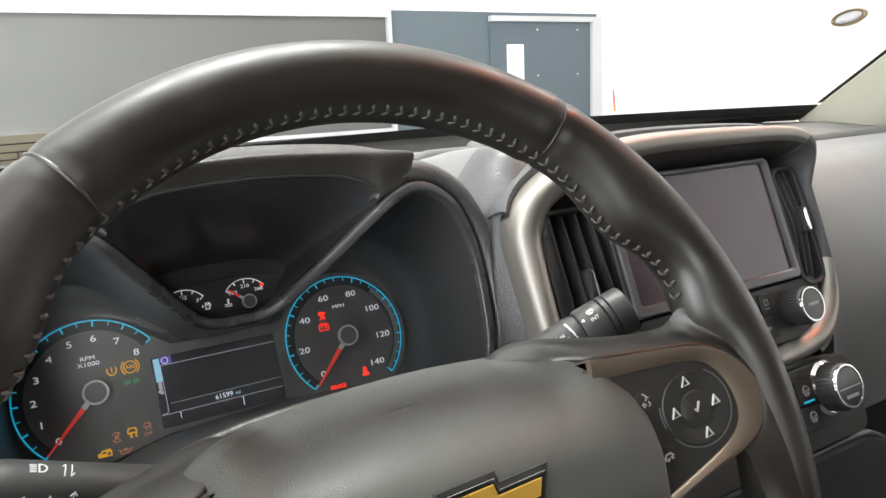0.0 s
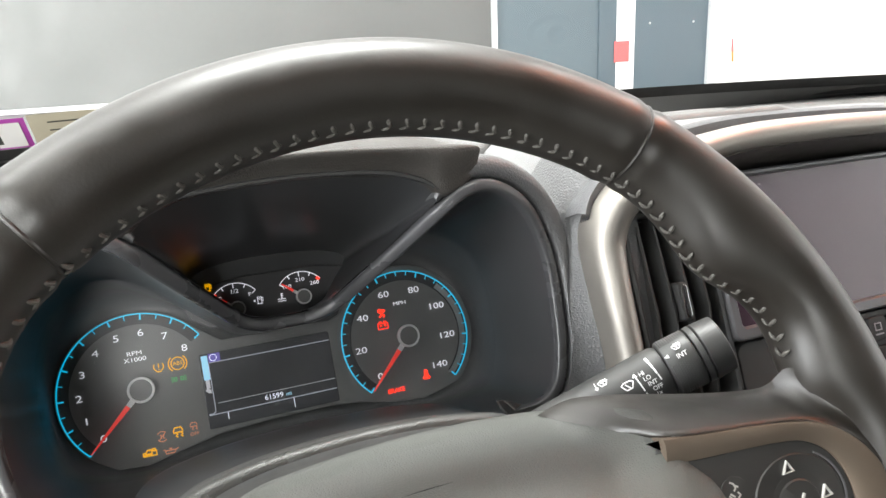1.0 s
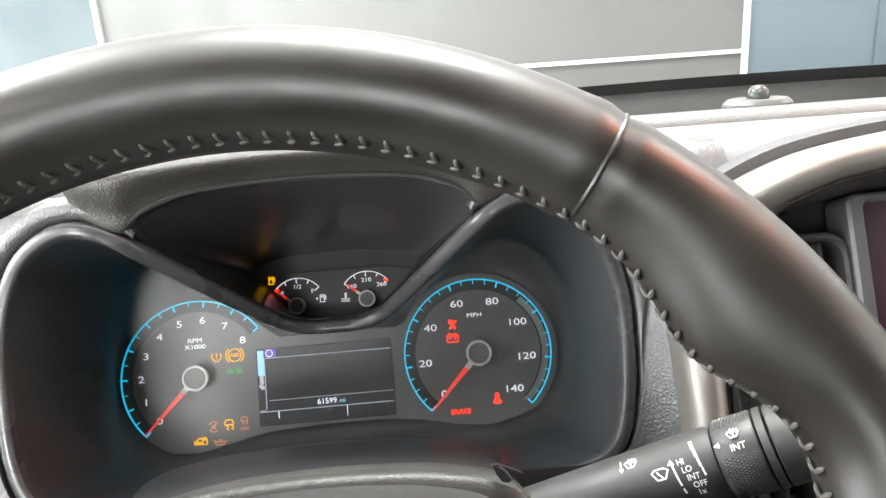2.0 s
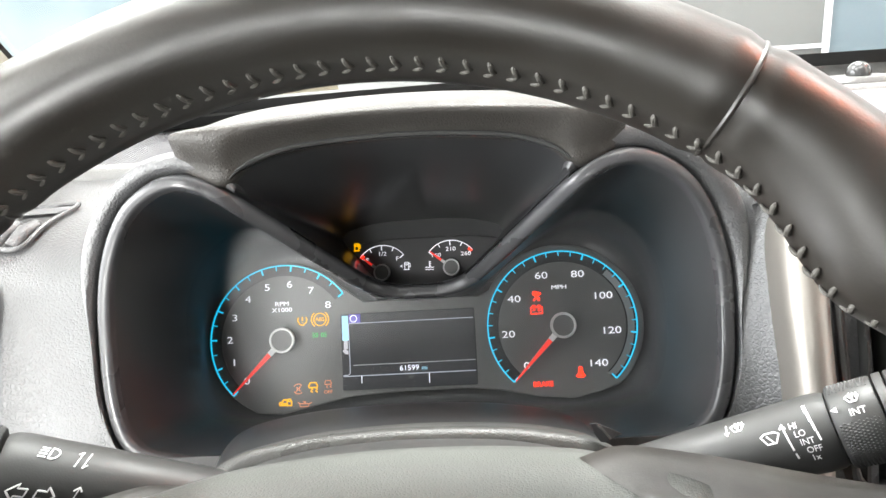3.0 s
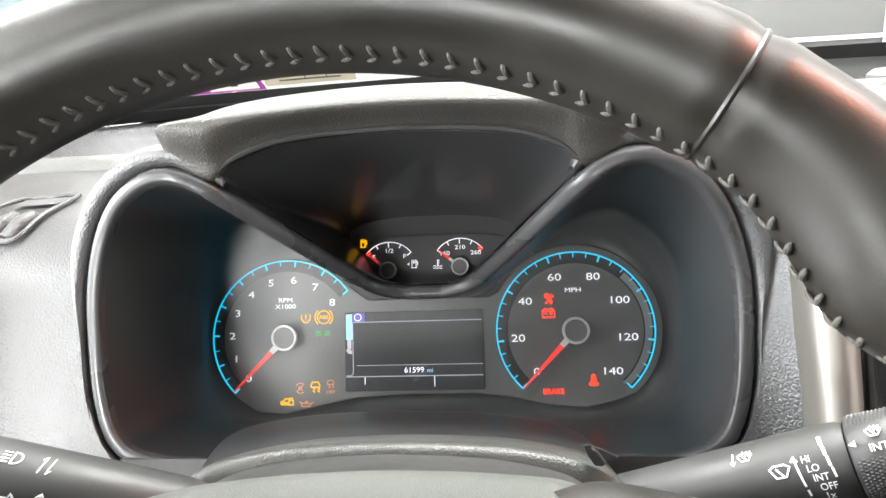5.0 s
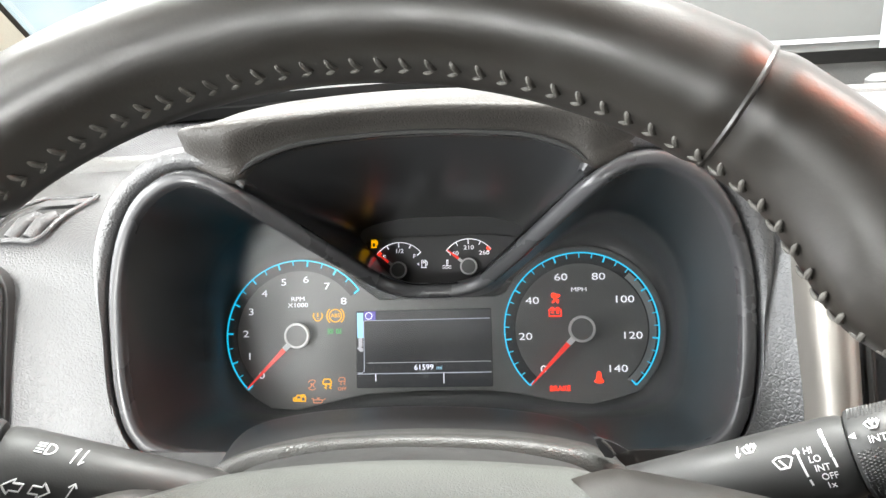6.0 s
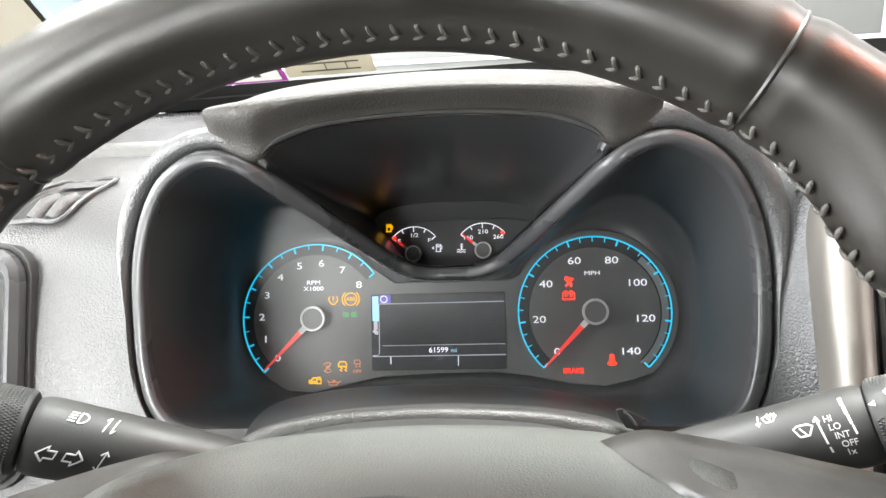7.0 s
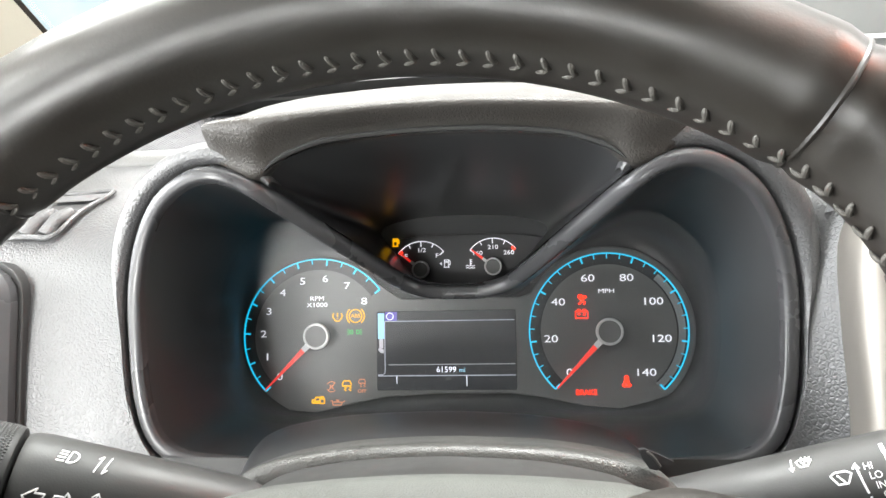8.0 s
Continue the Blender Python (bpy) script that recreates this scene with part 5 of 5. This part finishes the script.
def rim_at(deg, w, proud=0.0):
    a, w = radians(deg), radians(w)
    e = np.array((math.cos(a), 0, math.sin(a)))
    grip = grip_swell(deg)
    return WC + e * (WR + (WA + proud) * math.cos(w) + grip * min(0, math.cos(w))) + np.array((0, (WB + proud) * math.sin(w), 0))

TO = [(0.108, -0.0352), (0.1126, -0.0359), (0.139, -0.0392), (0.1561, -0.0419), (0.1668, -0.0459), (0.1762, -0.0538), (0.1827, -0.0653), (0.1817, -0.0762), (0.1766, -0.0858), (0.1651, -0.0924), (0.1489, -0.0961), (0.1296, -0.1014), (0.1193, -0.1064), (0.108, -0.113)]
TI = [(0.108, -0.0443), (0.1194, -0.0455), (0.1453, -0.0471), (0.1579, -0.0497), (0.1659, -0.0569), (0.1696, -0.0676), (0.1687, -0.0784), (0.1614, -0.086), (0.1475, -0.0918), (0.1183, -0.1015), (0.108, -0.106)]

def wheel_side(sgn):
    """A spoke with its leather thumb rest, metal trim and switch field."""
    def spart(name, geo, mat, parent, label=""):
        return wpart(name, turned(geo, sgn), mat, parent, label)
    outer = spline([(x, 0, z) for x, z in TO], 60)
    inner = spline([(x, 0, z) for x, z in TI], 60)
    field = [(p[0], p[2]) for p in outer] + [(0.1, -0.118), (0.1, -0.043)]
    sp = spart("spoke", leaned(plate(inset(field, 0.002), -0.3085, -0.275, 0.002)), M_BLACK, sw)
    # leather from the trim's edge over the thumb rest and round on to the rim
    a = spline([(0.1, -0.3, -0.037)] + [(u, lean(u) - 0.3115, v) for u, v in (spread(*q) for q in TO[1:10])], 64)
    b = spline([(0.078, -0.262, -0.0245), (0.09, -0.268, -0.0205), (0.105, -0.272, -0.022), (0.125, -0.274, -0.0258), (0.142, -0.277, -0.0295), (0.157, -0.282, -0.0322), (0.168, -0.2905, -0.0332), (0.1712, -0.2965, -0.0312), tuple(rim_at(19, 176, 0.0002)), tuple(rim_at(18, 200, -0.0006)), tuple(rim_at(15, 226, -0.0006)), tuple(rim_at(11, 246, -0.0004)), tuple(rim_at(6, 262, -0.0004)), tuple(rim_at(-1, 276, -0.0006)), tuple(rim_at(-8, 278, -0.0006)), tuple(rim_at(-14, 266, -0.0004)), tuple(rim_at(-19, 240, 0.0)), tuple(rim_at(-22, 215, -0.001))], 64)
    k = spline([(0.078, -0.25, -0.034), (0.09, -0.252, -0.031), (0.105, -0.254, -0.0325), (0.125, -0.256, -0.0363), (0.142, -0.259, -0.041), (0.157, -0.264, -0.0432), (0.169, -0.273, -0.0445), (0.177, -0.282, -0.0405), tuple(rim_at(17, 158, -0.005)), tuple(rim_at(16, 175, -0.006)), tuple(rim_at(13.5, 195, -0.006)), tuple(rim_at(10, 208, -0.005)), tuple(rim_at(6, 215, -0.005)), tuple(rim_at(-1, 232, -0.005)), tuple(rim_at(-8, 232, -0.005)), tuple(rim_at(-14, 220, -0.005)), tuple(rim_at(-19, 200, -0.005)), tuple(rim_at(-22, 190, -0.005))], 64)
    rings = []
    for i, (p, q, r) in enumerate(zip(a, b, k)):
        p, q, r = np.array(p), np.array(q), np.array(r)
        hollow = 0.0035 * soft((i - 20) / 12) * soft((52 - i) / 10)      # it dips between trim and rim
        ring = [p + (0, 0.006, 0), p + (0, 0.0008, 0)]
        for s in (0.06, 0.15, 0.3, 0.5, 0.7, 0.86):
            swell = -0.0045 * math.sin(math.pi * s ** 0.8) * (1 - soft((i - 18) / 12)) + hollow * math.sin(math.pi * s)
            ring.append(p + (q - p) * s + np.array((0, swell, 0)))
        up = np.array((0, 0, 0.0012)) * (1 - soft((i - 20) / 10))
        ring += [q + up * 0.5, q + (r - q) * 0.18 + up * 1.6, q + (r - q) * 0.5 + up, r]
        rings.append([tuple(v) for v in ring])
    spart("thumb_rest", loft(rings, False), M_LEATHER, sp, "glossy black leather over the thumb rest", ).data.set_sharp_from_angle(angle=radians(80))
    rings = []
    for p, q in zip(outer, inner):
        rings.append([(p[0], -0.3, p[2]), (p[0], -0.3105, p[2]), (0.93 * p[0] + 0.07 * q[0], -0.3117, 0.93 * p[2] + 0.07 * q[2]), (0.7 * p[0] + 0.3 * q[0], -0.3122, 0.7 * p[2] + 0.3 * q[2]), (0.15 * p[0] + 0.85 * q[0], -0.3108, 0.15 * p[2] + 0.85 * q[2]), (q[0], -0.3098, q[2]), (q[0], -0.303, q[2])])
    spart("trim", leaned(loft(rings, True, True, True)), M_BRONZE if sgn > 0 else M_BLACK, sp, "bronze metal trim round the switches" if sgn > 0 else "dark trim beside the pad")
    pad_out = [(p[0], p[2]) for p in inner]
    pad = spart("switch_pad", leaned(plate(pad_out, -0.3096, -0.302, 0.0006)), M_SWITCH, sp, "dark switch pad")
    return pad

M_SWITCH = surface("switch_plastic", (0.03, 0.029, 0.027), 0.42, grain=0.00002, grain_size=0.0006, stain=0.12)
M_MARK = surface("grey_switch_print", (0.42, 0.41, 0.38), 0.5, stain=0.15, stain_size=0.002)
pad = wheel_side(1)
def mark(name, geo, mat=None):
    wpart(name, leaned(geo), mat or M_MARK, pad)
BC = (0.1499, -0.0684)
mark("ring_groove", stroke([arc(*BC, 0.0172, 165, 195, 8), arc(*BC, 0.0172, 215, 418, 40)], 0.0006, -0.31, -0.3085), M_GREYTRIM)
mark("rocker", lathe(*BC, [(0.0163, -0.3095), (0.0158, -0.3101), (0.0085, -0.3095), (0.0078, -0.3092), (0.0068, -0.3102), (0.0, -0.3104)], 40), M_SWITCH)
for dx, dz, ang in ((-0.0018, 0.0119, 0), (0.0097, 0.0004, 0), (0.0017, -0.0119, 8), (-0.0106, 0.0002, 0)):
    tri = [(-0.0019, -0.0018), (0.0017, -0.0014), (0.0, 0.0023)]
    mark("arrow_mark", stroke([[(x + BC[0] + dx, z + BC[1] + dz) for x, z in tri + tri[:1]]], 0.0007, -0.3108, -0.3095))
mark("tick_mark", stroke([[(BC[0] - 0.0015, BC[1] - 0.0006), (BC[0] - 0.0008, BC[1] - 0.002), (BC[0] + 0.0014, BC[1] + 0.0022)]], 0.0008, -0.311, -0.3098))
VC, PC = (0.1282, -0.0588), (0.1303, -0.0842)
mark("voice_symbol", stroke([[(-0.0012, 0.003), (0.0, 0.0022), (0.0004, 0.0007), (-0.0004, -0.0002)], [(0.0002, 0.0016), (0.0014, 0.0008)], [(-0.0018, -0.0008), (-0.0004, -0.0022)], [(-0.0023, -0.0014), (-0.0012, -0.003)], [(0.0008, -0.0008), (0.0016, -0.002), (0.0006, -0.0028)]], 0.0006, -0.31005, -0.3092, VC))
mark("call_symbol", stroke([[(-0.0022, -0.0008), (-0.001, 0.001), (0.0012, 0.0013), (0.0024, 0.0)], [(-0.0024, -0.0014), (-0.0012, -0.0004)], [(0.001, -0.0001), (0.002, -0.0012)], [(-0.001, -0.0018), (0.0002, -0.0006)]], 0.0008, -0.31005, -0.3092, PC))
for q in (VC, PC):
    mark("button_dimple", lathe(q[0], q[1], [(0.0048, -0.3092), (0.0045, -0.30985), (0.0, -0.31)], 24), M_SWITCH)
mark("button_edge", stroke([[(0.1235, -0.069), (0.1315, -0.0695), (0.134, -0.067)]], 0.0004, -0.3099, -0.309), M_MATTE)
mark("button_edge", stroke([[(0.1225, -0.0725), (0.124, -0.076)]], 0.0004, -0.3099, -0.309), M_GREYTRIM)
wheel_side(-1)

# ---- centre stack ----
cs = thing("centre_stack", "champagne-framed centre stack with vents and a screen", "centre console", (0.39, -0.14, 0))
RO = [(0.197, -0.03), (0.196, 0.02), (0.198, 0.06), (0.211, 0.081), (0.241, 0.098), (0.28, 0.109), (0.34, 0.115), (0.44, 0.114), (0.515, 0.109), (0.545, 0.099), (0.554, 0.083), (0.549, 0.05), (0.547, 0.0), (0.543, -0.05), (0.529, -0.081), (0.5, -0.1), (0.43, -0.107), (0.3, -0.107), (0.215, -0.1), (0.194, -0.075)]
RI = [(0.2165, -0.025), (0.2175, 0.02), (0.2215, 0.05), (0.233, 0.0645), (0.255, 0.0755), (0.285, 0.084), (0.34, 0.0885), (0.44, 0.088), (0.506, 0.0865), (0.532, 0.08), (0.5405, 0.068), (0.5405, 0.045), (0.539, 0.0), (0.532, -0.04), (0.5145, -0.066), (0.486, -0.081), (0.43, -0.0885), (0.3, -0.0885), (0.23, -0.088), (0.212, -0.07)]
ro, ri = spline([(x, 0, z) for x, z in RO], 120, True), spline([(x, 0, z) for x, z in RI], 120, True)
rings = []
for p, q in zip(ro, ri):
    k = 0.02 * min(1, max(0, (p[2] - 0.05) / 0.05))
    def at(f, y):
        return (f * p[0] + (1 - f) * q[0], y, f * p[2] + (1 - f) * q[2])
    rings.append([at(1, -0.125), at(1, -0.142 - 0.2 * k), at(0.94, -0.149 - 0.5 * k), at(0.78, -0.1525 - 0.9 * k), at(0.55, -0.154 - k), at(0.32, -0.1525 - 0.95 * k), at(0.12, -0.149 - 0.7 * k), at(0, -0.143 - 0.3 * k), at(0, -0.115)])
rings.append(rings[0])
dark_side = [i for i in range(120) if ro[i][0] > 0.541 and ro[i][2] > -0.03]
part("trim_ring", loft(rings[dark_side[-1]:] + rings[1:dark_side[0] + 1]), M_CHAMP, cs, "champagne metallic ring round the stack", sharp=60)
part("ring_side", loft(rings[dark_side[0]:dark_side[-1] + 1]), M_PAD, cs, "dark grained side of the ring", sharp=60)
# brown-black strip: shade on the champagne ring's lower face, put in as colour
visor_shade = []
for p, q in zip(ro, ri):
    if p[2] > 0.088 and 0.235 < p[0] < 0.54:
        k = 0.02 * min(1, max(0, (p[2] - 0.05) / 0.05))
        visor_shade.append([(f * p[0] + (1 - f) * q[0], y - c * k, f * p[2] + (1 - f) * q[2]) for f, y, c in ((0.2, -0.149, 0.9), (0.16, -0.1525, 0.85), (0.1, -0.151, 0.75), (0.04, -0.149, 0.6), (-0.06, -0.1445, 0.3), (-0.1, -0.12, 0.0))])
part("visor_shade", loft(visor_shade, False), M_HOOD, cs, "underside of the ring over the screen, its shade put into a dark colour", sharp=60)
ro_out = spline([(x * 1.0 + (x - 0.385) * 0.028, 0, z + (z - 0.0) * 0.09) for x, z in RO], 120, True)
rings = []
for p, q in zip(ro_out, ro):
    rings.append([(p[0], -0.115, p[2]), (p[0], -0.137, p[2]), (0.6 * p[0] + 0.4 * q[0], -0.143, 0.6 * p[2] + 0.4 * q[2]), (q[0], -0.141, q[2]), (q[0], -0.12, q[2])])
rings.append(rings[0])
part("roll_edge", loft([r for r in rings if r[0][2] > 0.07 or r[0][0] > 0.5]), M_PAD, cs, "dark padded edge round the ring", sharp=60)
part("backing", plate([(p[0], p[2]) for p in ri], -0.122, -0.118), M_MATTE, cs)
# touch screen
scrn = thing("touch_screen", "dark glossy touch screen in a grey frame", "screen", (0.395, -0.15, 0.024))
so, si = rrect(0.287, -0.0335, 0.4972, 0.0822, 0.006), rrect(0.2955, -0.0245, 0.4895, 0.0775, 0.003)
part("frame", ring_plate(so, si, -0.1505, -0.13, 0.0015), M_GREYTRIM, scrn)
part("glass", plate(si, -0.147, -0.14), M_SCREEN, scrn, "switched-off dark glass")
def vent(name, x0, x1, z0, z1, n, slant, tabx, tabz, label):
    v = thing(name, label, "air vent", ((x0 + x1) / 2, -0.13, (z0 + z1) / 2))
    part("housing", ring_plate(rrect(x0 - 0.004, z0 - 0.004, x1 + 0.004, z1 + 0.004, 0.012), rrect(x0, z0, x1, z1, 0.01), -0.1475, -0.12, 0.0015), M_BLACK, v)
    for k in range(n):
        x = x0 + (x1 - x0) * (k + 0.7) / (n + 0.4)
        part("slat", tube([(x - slant, -0.131, z0 + 0.002), (x - slant * 0.3, -0.138, (z0 + z1) / 2), (x + slant * 0.2, -0.131, z1 - 0.002)], 0.0026, 0.011, 10), M_BLACK, v)
    tb = part("tab", plate(rrect(tabx - 0.0042, tabz - 0.013, tabx + 0.0042, tabz + 0.013, 0.003), -0.152, -0.138, 0.002), M_BLACK, v)
    part("insert", plate(rrect(tabx - 0.0022, tabz - 0.011, tabx + 0.0022, tabz + 0.011, 0.002), -0.1532, -0.151, 0.0006), M_CHROME, tb, "chrome insert")
vent("centre_vent", 0.2225, 0.284, -0.07, 0.06, 4, 0.004, 0.252, 0.001, "black centre air vent with upright slats and a chrome tab")
vent("passenger_vent", 0.5045, 0.5335, -0.04, 0.068, 3, 0.003, 0.5255, 0.0175, "narrow black air vent with a chrome tab")
# switch panel below the screen
M_PRINT = surface("grey_button_print", (0.3, 0.29, 0.3), 0.5, stain=0.1)
pn = thing("radio_panel", "dark radio panel with buttons and a volume knob", "control panel", (0.42, -0.15, -0.06))
part("panel", plate(rrect(0.29, -0.086, 0.521, -0.0355, 0.008), -0.1455, -0.13, 0.001), M_BLACK, pn)
for _x0, _z0, _sx, _sz in ((0.409, -0.057, 0.019, 0.018), (0.43, -0.058, 0.017, 0.018), (0.411, -0.079, 0.034, 0.018)):
    bt = part("button", plate(rrect(_x0, _z0, _x0 + _sx, _z0 + _sz, 0.003), -0.149, -0.145, 0.001), M_MATTE, pn)
    if _sx < 0.02:
        part("print", stroke([[(_x0 + 0.006, _z0 + 0.008), (_x0 + 0.006, _z0 + 0.013), (_x0 + _sx - 0.007, _z0 + 0.013), (_x0 + _sx - 0.007, _z0 + 0.008), (_x0 + 0.006, _z0 + 0.008)], [(_x0 + 0.005, _z0 + 0.005), (_x0 + _sx - 0.006, _z0 + 0.005)]], 0.001, -0.1496, -0.149), M_PRINT, bt)
    else:
        part("print", stroke([[(_x0 + 0.012, _z0 + 0.009), (_x0 + _sx - 0.01, _z0 + 0.009)]], 0.003, -0.1496, -0.149), M_PRINT, bt)
def knob(name, label, x, z, r, depth, chrome=True, drop=0.0):
    kn = thing(name, label, "knob", (x, -0.15, z))
    part("body", lathe(x, z, [(r * 1.05, -0.143), (r * 1.02, -0.15), (r, -0.15 - depth * 0.9), (r * 0.93, -0.15 - depth)], 40), M_BLACK, kn)
    g = Geo()
    for k in range(40):
        a = 2 * math.pi * k / 40
        g.join(tube([(x + r * 1.01 * math.cos(a), -0.152, z + r * 1.01 * math.sin(a)), (x + r * 1.0 * math.cos(a), -0.149 - depth * 0.88, z + r * 1.0 * math.sin(a))], 0.0007, seg=4))
    part("ribs", g, M_MATTE, kn)
    part("face", lathe(x, z, [(r * 0.82, -0.1505 - depth), (r * 0.8, -0.1512 - depth), (0.0, -0.1516 - depth)], 36), M_GLOSS, kn)
    part("edge_ring", lathe(x, z, [(r * 0.83, -0.1495 - depth), (r * 0.86, -0.1516 - depth), (r * 0.93, -0.1516 - depth), (r * 0.96, -0.15 - depth)], 40), M_CHROME, kn, "thin chrome edge")
    if chrome:
        part("ring", lathe(x, z, [(r * 1.18, -0.144), (r * 1.2, -0.149), (r * 1.08, -0.152), (r * 1.06, -0.148)], 40), M_CHROME, kn, "chrome ring")
    part("print", stroke([[(x - r * 0.4, z - r * drop), (x + r * 0.4, z - r * drop)]], 0.0026, -0.1522 - depth, -0.1512 - depth), M_PRINT, kn)
    if drop:
        part("print", stroke([[(x - r * 0.72, z - 0.001), (x + r * 0.72, z - 0.001)]], 0.0006, -0.1522 - depth, -0.1512 - depth), M_PRINT, kn)
    return kn
knob("volume_knob", "black ribbed volume knob on the radio panel", 0.4745, -0.0585, 0.0165, 0.016, chrome=False)
knob("temperature_knob", "black ribbed temperature knob with a chrome ring", 0.486, -0.135, 0.0205, 0.018, drop=0.42)
cp = thing("climate_panel", "black climate panel with blue-lit buttons", "control panel", (0.4, -0.15, -0.15))
part("panel", plate(rrect(0.25, -0.182, 0.532, -0.1105, 0.012), -0.147, -0.12, 0.0015), M_BLACK, cp)
for _z, _lit in ((-0.131, True), (-0.154, False)):
    bt = part("button", plate(rrect(0.4405, _z - 0.0105, 0.4655, _z + 0.0105, 0.003), -0.1505, -0.146, 0.001), M_MATTE, cp)
    part("print", stroke([arc(0.453, _z + 0.001, 0.0042, 200, -20, 8), [(0.449, _z - 0.002), (0.457, _z - 0.002)], [(0.4515, _z - 0.004), (0.4515, _z + 0.002)], [(0.4545, _z - 0.004), (0.4545, _z + 0.002)]], 0.001, -0.1512, -0.1505), M_PRINT, bt)
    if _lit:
        part("indicator", stroke([[(0.446, _z - 0.0085), (0.46, _z - 0.0085)]], 0.0016, -0.1512, -0.1505), G_CYAN, bt)
lc = thing("lower_console", "dark lower part of the centre stack", "console", (0.39, -0.12, -0.3))
part("body", plate([(0.2, -0.42), (0.2, -0.19), (0.25, -0.186), (0.545, -0.186), (0.575, -0.2), (0.575, -0.42)], -0.135, -0.05, 0.01), M_MATTE, lc)
part("top_edge", tube(spline([(0.27, -0.134, -0.1885), (0.4, -0.135, -0.1885), (0.52, -0.135, -0.189), (0.55, -0.134, -0.194), (0.567, -0.13, -0.206)], 24), 0.0026, seg=10), M_GREYTRIM, lc, "grey edge along its top")

# ---- stickers on the glass ----
def on_glass(x, v):
    u = (x - CX) / (0.66 - 0.1 * v)
    return Vector(shield(u, v)) + Vector((0, -0.55, -0.83)) * 0.003
def sticker(x0, x1, v0, v1, lift_=0.0, n=6):
    nrm = Vector((0, -0.55, -0.83))
    f = [[tuple(on_glass(x0 + (x1 - x0) * i / n, v0 + (v1 - v0) * j / 2) + nrm * lift_) for i in range(n + 1)] for j in range(3)]
    b = [[tuple(Vector(p) - nrm * 0.0004) for p in r] for r in f]
    return Geo().join(loft(f, False)).join(loft(b, False))
tan = thing("paper_sticker", "tan paper service sticker with printed lines on the windscreen", "sticker", tuple(on_glass(-0.105, 0.08)), local=False)
part("sheet", sticker(-0.143, -0.066, 0.040, 0.100), M_TAN, tan, local=False)
for _v in (0.05, 0.066, 0.083):
    part("print", sticker(-0.13, -0.078, _v, _v + 0.0022, 0.0006), M_DARKPRINT, tan, local=False)
for _x in (-0.108, -0.09):
    part("print", sticker(_x, _x + 0.0008, 0.05, 0.067, 0.0006), M_DARKPRINT, tan, local=False)
pur = thing("inspection_sticker", "white sticker with a magenta border on the windscreen", "sticker", tuple(on_glass(-0.18, 0.08)), local=False)
part("sheet", sticker(-0.222, -0.145, 0.034, 0.096), M_PURPLE, pur, local=False)
part("field", sticker(-0.217, -0.15, 0.044, 0.086, 0.0006), M_PAPER, pur, local=False)
part("torn_paper", sticker(-0.19, -0.149, 0.04, 0.09, 0.0011, 4), M_PAPER, pur, "torn white paper scrap", local=False)
part("print", sticker(-0.171, -0.165, 0.048, 0.066, 0.0012, 2), M_DARKPRINT, pur, local=False)
part("print", sticker(-0.21, -0.19, 0.050, 0.078, 0.0012, 2), M_SILVER, pur, local=False)
